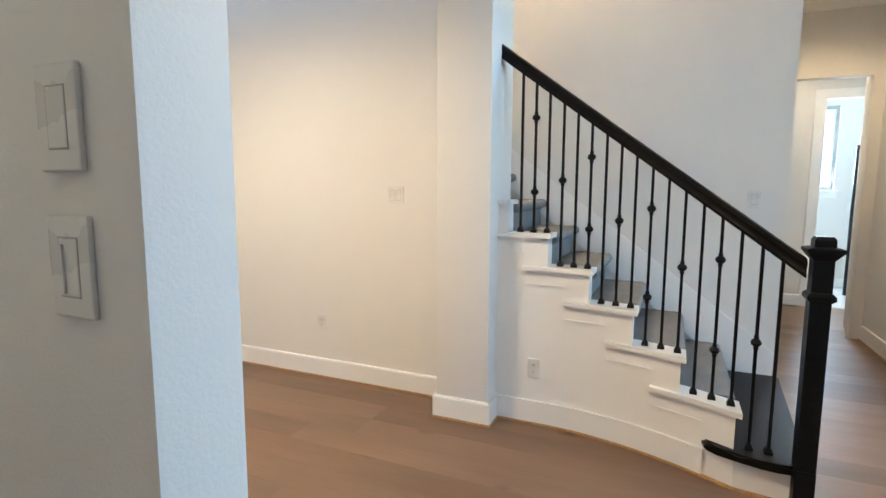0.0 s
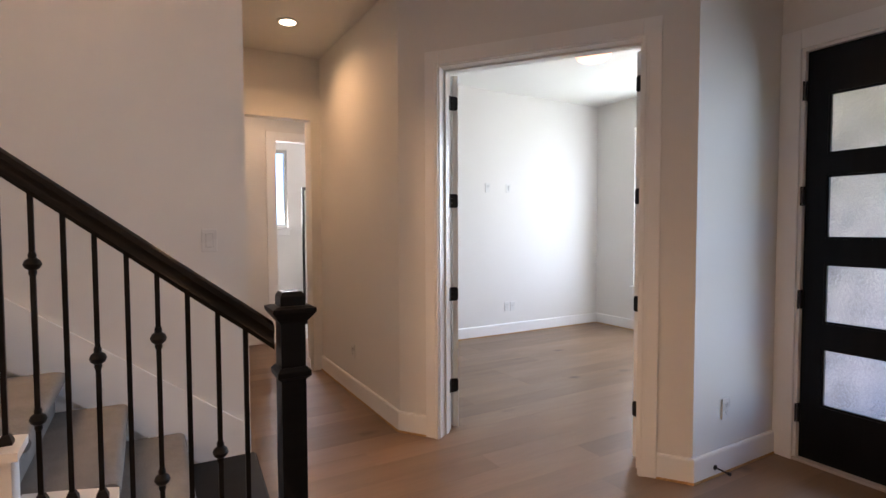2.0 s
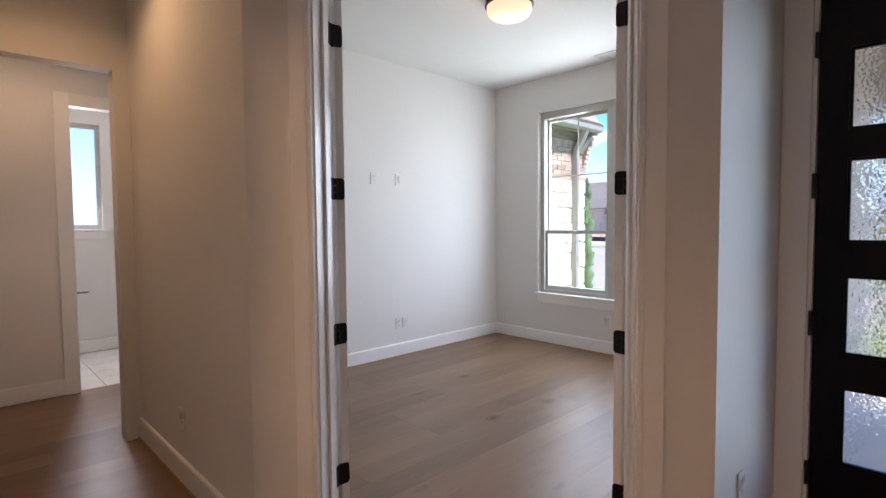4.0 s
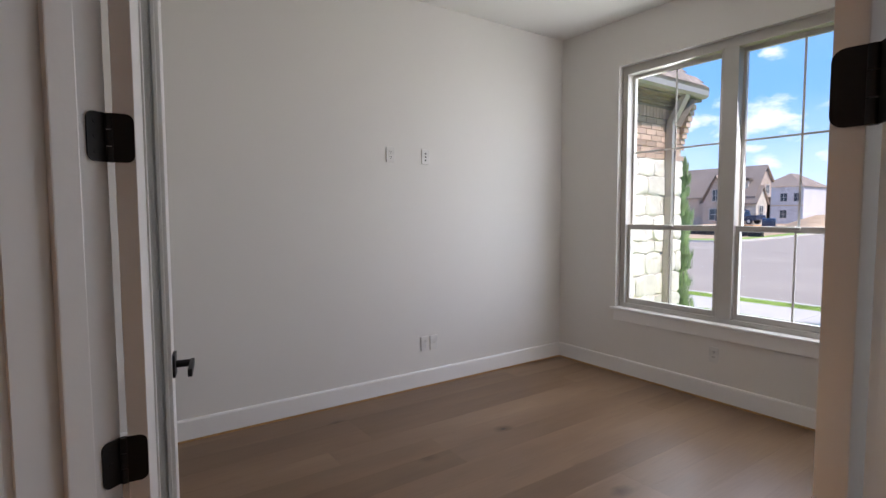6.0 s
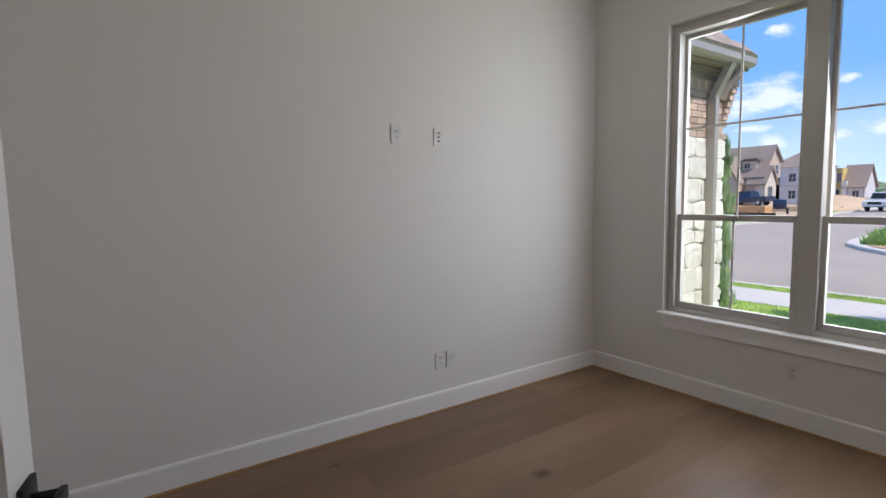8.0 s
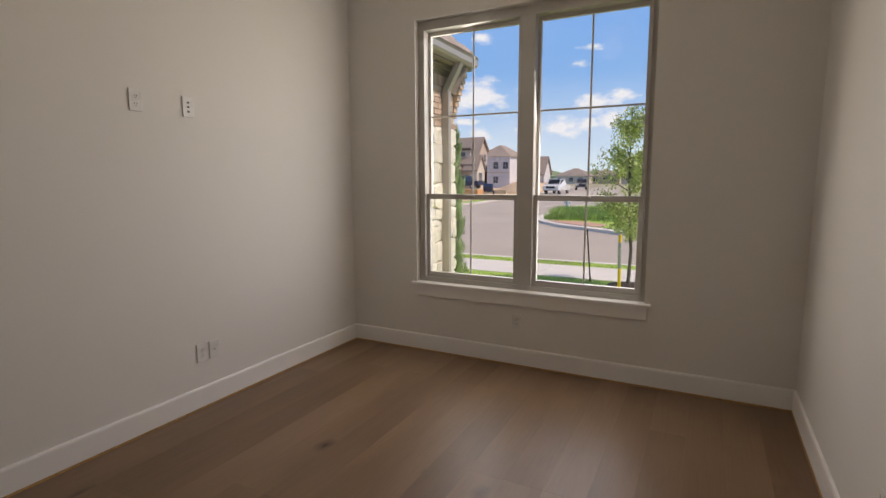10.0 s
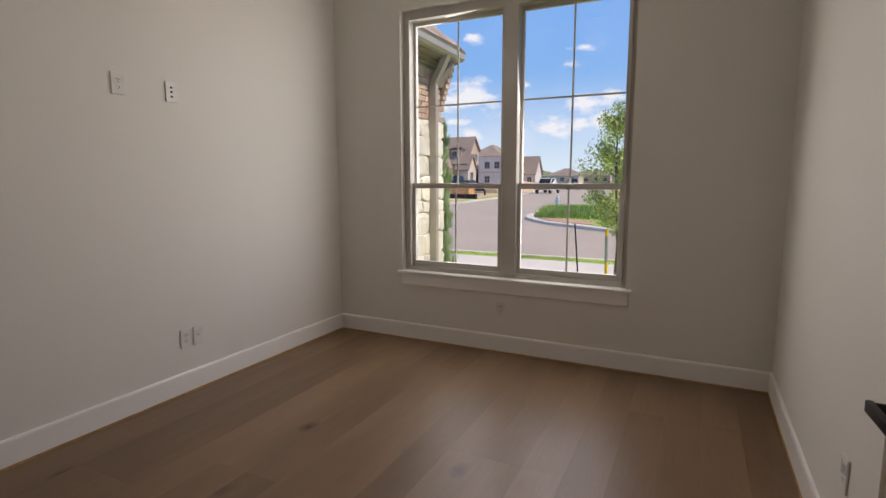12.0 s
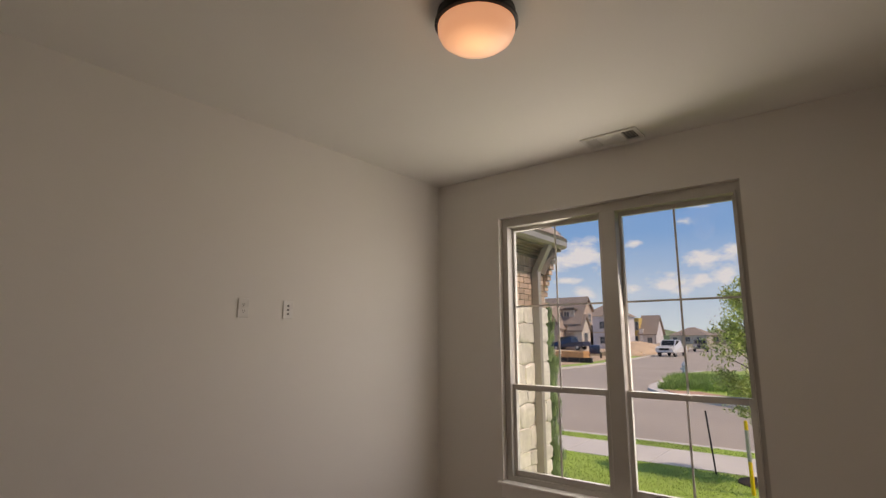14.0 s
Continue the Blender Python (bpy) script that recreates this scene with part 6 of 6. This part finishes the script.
for x, y, r, h in ((-20.5, 66, 3.4, 1.1), (-24, 78, 4.5, 1.5), (-19.0, 60, 2.0, 0.7), (-30.5, 66, 5.5, 0.45), (-22.5, 88, 4.0, 1.2)):
    mo = thing("dirt_mound", pose(x, y, -0.40), "heap of tan excavated dirt", "dirt mound", "dirt mounds")
    e = B()
    g = random.Random(int(x * 7))
    n_ = 18
    prev = None
    for rr, zz in ((1.0, 0.0), (0.8, 0.35), (0.55, 0.75), (0.25, 0.98), (0.03, 1.0)):
        ringv = [e.verts.new((math.cos(a) * r * rr * g.uniform(0.85, 1.15), math.sin(a) * r * rr * g.uniform(0.85, 1.15), h * zz * g.uniform(0.85, 1.1) if zz else 0)) for a in [6.2832 * i / n_ for i in range(n_)]]
        if prev:
            for i in range(n_):
                e.faces.new((prev[i], prev[(i + 1) % n_], ringv[(i + 1) % n_], ringv[i]))
        prev = ringv
    e.faces.new(prev)
    part("heap", e, M_DIRT, mo, "", True)

# ---- far woods and sky ----
g = np.random.default_rng(8)
vs, fs = [], []
for i in range(260):
    x, y = -260 + i * 2.0 + g.uniform(-1, 1), 240 + g.uniform(-15, 15)
    w, h = g.uniform(3, 6), g.uniform(3.6, 5.6)
    n0 = len(vs)
    ring0 = [(x + w * math.cos(a) * g.uniform(0.8, 1.1), y + w * math.sin(a), -0.6) for a in [k * 1.0472 for k in range(6)]]
    ring1 = [(x + w * 0.95 * math.cos(a) * g.uniform(0.7, 1.1), y + w * math.sin(a), h * g.uniform(0.5, 0.75)) for a in [k * 1.0472 for k in range(6)]]
    vs += ring0 + ring1 + [(x + g.uniform(-1, 1), y, h)]
    for k in range(6):
        q = (k + 1) % 6
        fs += [(n0 + k, n0 + q, n0 + 6 + q, n0 + 6 + k), (n0 + 6 + k, n0 + 6 + q, n0 + 12)]
d_ = bpy.data.meshes.new("far_woods")
d_.from_pydata(vs, [], fs)
d_.materials.append(M_FAR)
tagged(new("far_woods", d_), "distant line of green trees on the horizon", "trees", "", "stuff")
vs, fs = [], []
for i in range(96):
    a = 6.28319 * i / 96
    vs += [(650 * math.cos(a), 650 * math.sin(a), -30), (650 * math.cos(a), 650 * math.sin(a), 620)]
    j = (i + 1) % 96
    fs.append((2 * i, 2 * j, 2 * j + 1, 2 * i + 1))
d_ = bpy.data.meshes.new("backdrop")
d_.from_pydata(vs, [], fs)
d_.materials.append(M_SKY)
tagged(new("backdrop", d_), "blue sky with scattered white clouds", "sky", "", "structure")

# ---- floors ----
b = B()
prism(b, [(-1.05, -5.24), (2.3, -5.24), (2.3, -10.5), (7.3, -10.5), (7.3, -2.16), (3.62, -2.16), (3.62, 0.0), (-0.1, 0.0), (-0.1, -4.1), (-1.05, -3.35)], -0.12, -0.006)
floor = struct("floor", b, M_EDGE, "wide greyish-brown oak plank floor", "floor")
rng = random.Random(4)
PW = 0.19
cache = {}


def plank_mesh(length):
    key = round(length, 2)
    if key not in cache:
        e = B()
        g, c = 0.0001, 0.0003
        x0, x1, y0, y1 = g, PW - g, g, key - g
        lo = [e.verts.new(p) for p in ((x0, y0, -0.006), (x1, y0, -0.006), (x1, y1, -0.006), (x0, y1, -0.006))]
        md = [e.verts.new(p) for p in ((x0, y0, -c * 0.6), (x1, y0, -c * 0.6), (x1, y1, -c * 0.6), (x0, y1, -c * 0.6))]
        hi = [e.verts.new(p) for p in ((x0 + c, y0 + c, 0), (x1 - c, y0 + c, 0), (x1 - c, y1 - c, 0), (x0 + c, y1 - c, 0))]
        e.faces.new(hi)
        for i in range(4):
            j = (i + 1) % 4
            e.faces.new((lo[i], lo[j], md[j], md[i]))
            e.faces.new((md[i], md[j], hi[j], hi[i]))
        cache[key] = mesh("plank", e, M_FLOOR)
    return cache[key]


def lay(x0, x1, y0, y1):
    x = x0
    while x < x1 - 0.02:
        y = y0
        first = rng.choice((0.6, 0.9, 1.2, 1.5, 1.8))
        while y < y1 - 0.01:
            ln_ = first if y == y0 else rng.choice((1.3, 1.6, 1.9, 2.2))
            ln_ = min(ln_, y1 - y)
            if y1 - y - ln_ < 0.3:
                ln_ = y1 - y
            p = new("plank", plank_mesh(ln_))
            p.location = (x, y, 0)
            p.parent = floor
            y += round(ln_, 2)
        x += PW


lay(-0.10, 2.37, -5.20, 0.0)
lay(2.37, 3.51, -10.45, 0.0)
lay(3.51, 7.2, -10.45, -2.17)
lay(-1.05, -0.10, -5.20, -3.35)
b = B()
box(b, -2.72, -1.05, -5.24, -2.9, -0.12, -0.004)
bf = struct("floor_bath", b, M_GROUT, "polished white marble tile bathroom floor", "floor")
e = B()
box(e, 0.002, 0.298, 0.002, 0.598, -0.004, 0.0)
tile = mesh("tile", e, M_MARBLE)
for i in range(6):
    for j in range(4):
        t_ = new("tile", tile)
        t_.location = (-2.72 + 0.3 * i - 0.13, -5.24 + 0.6 * j, 0)
        t_.parent = bf
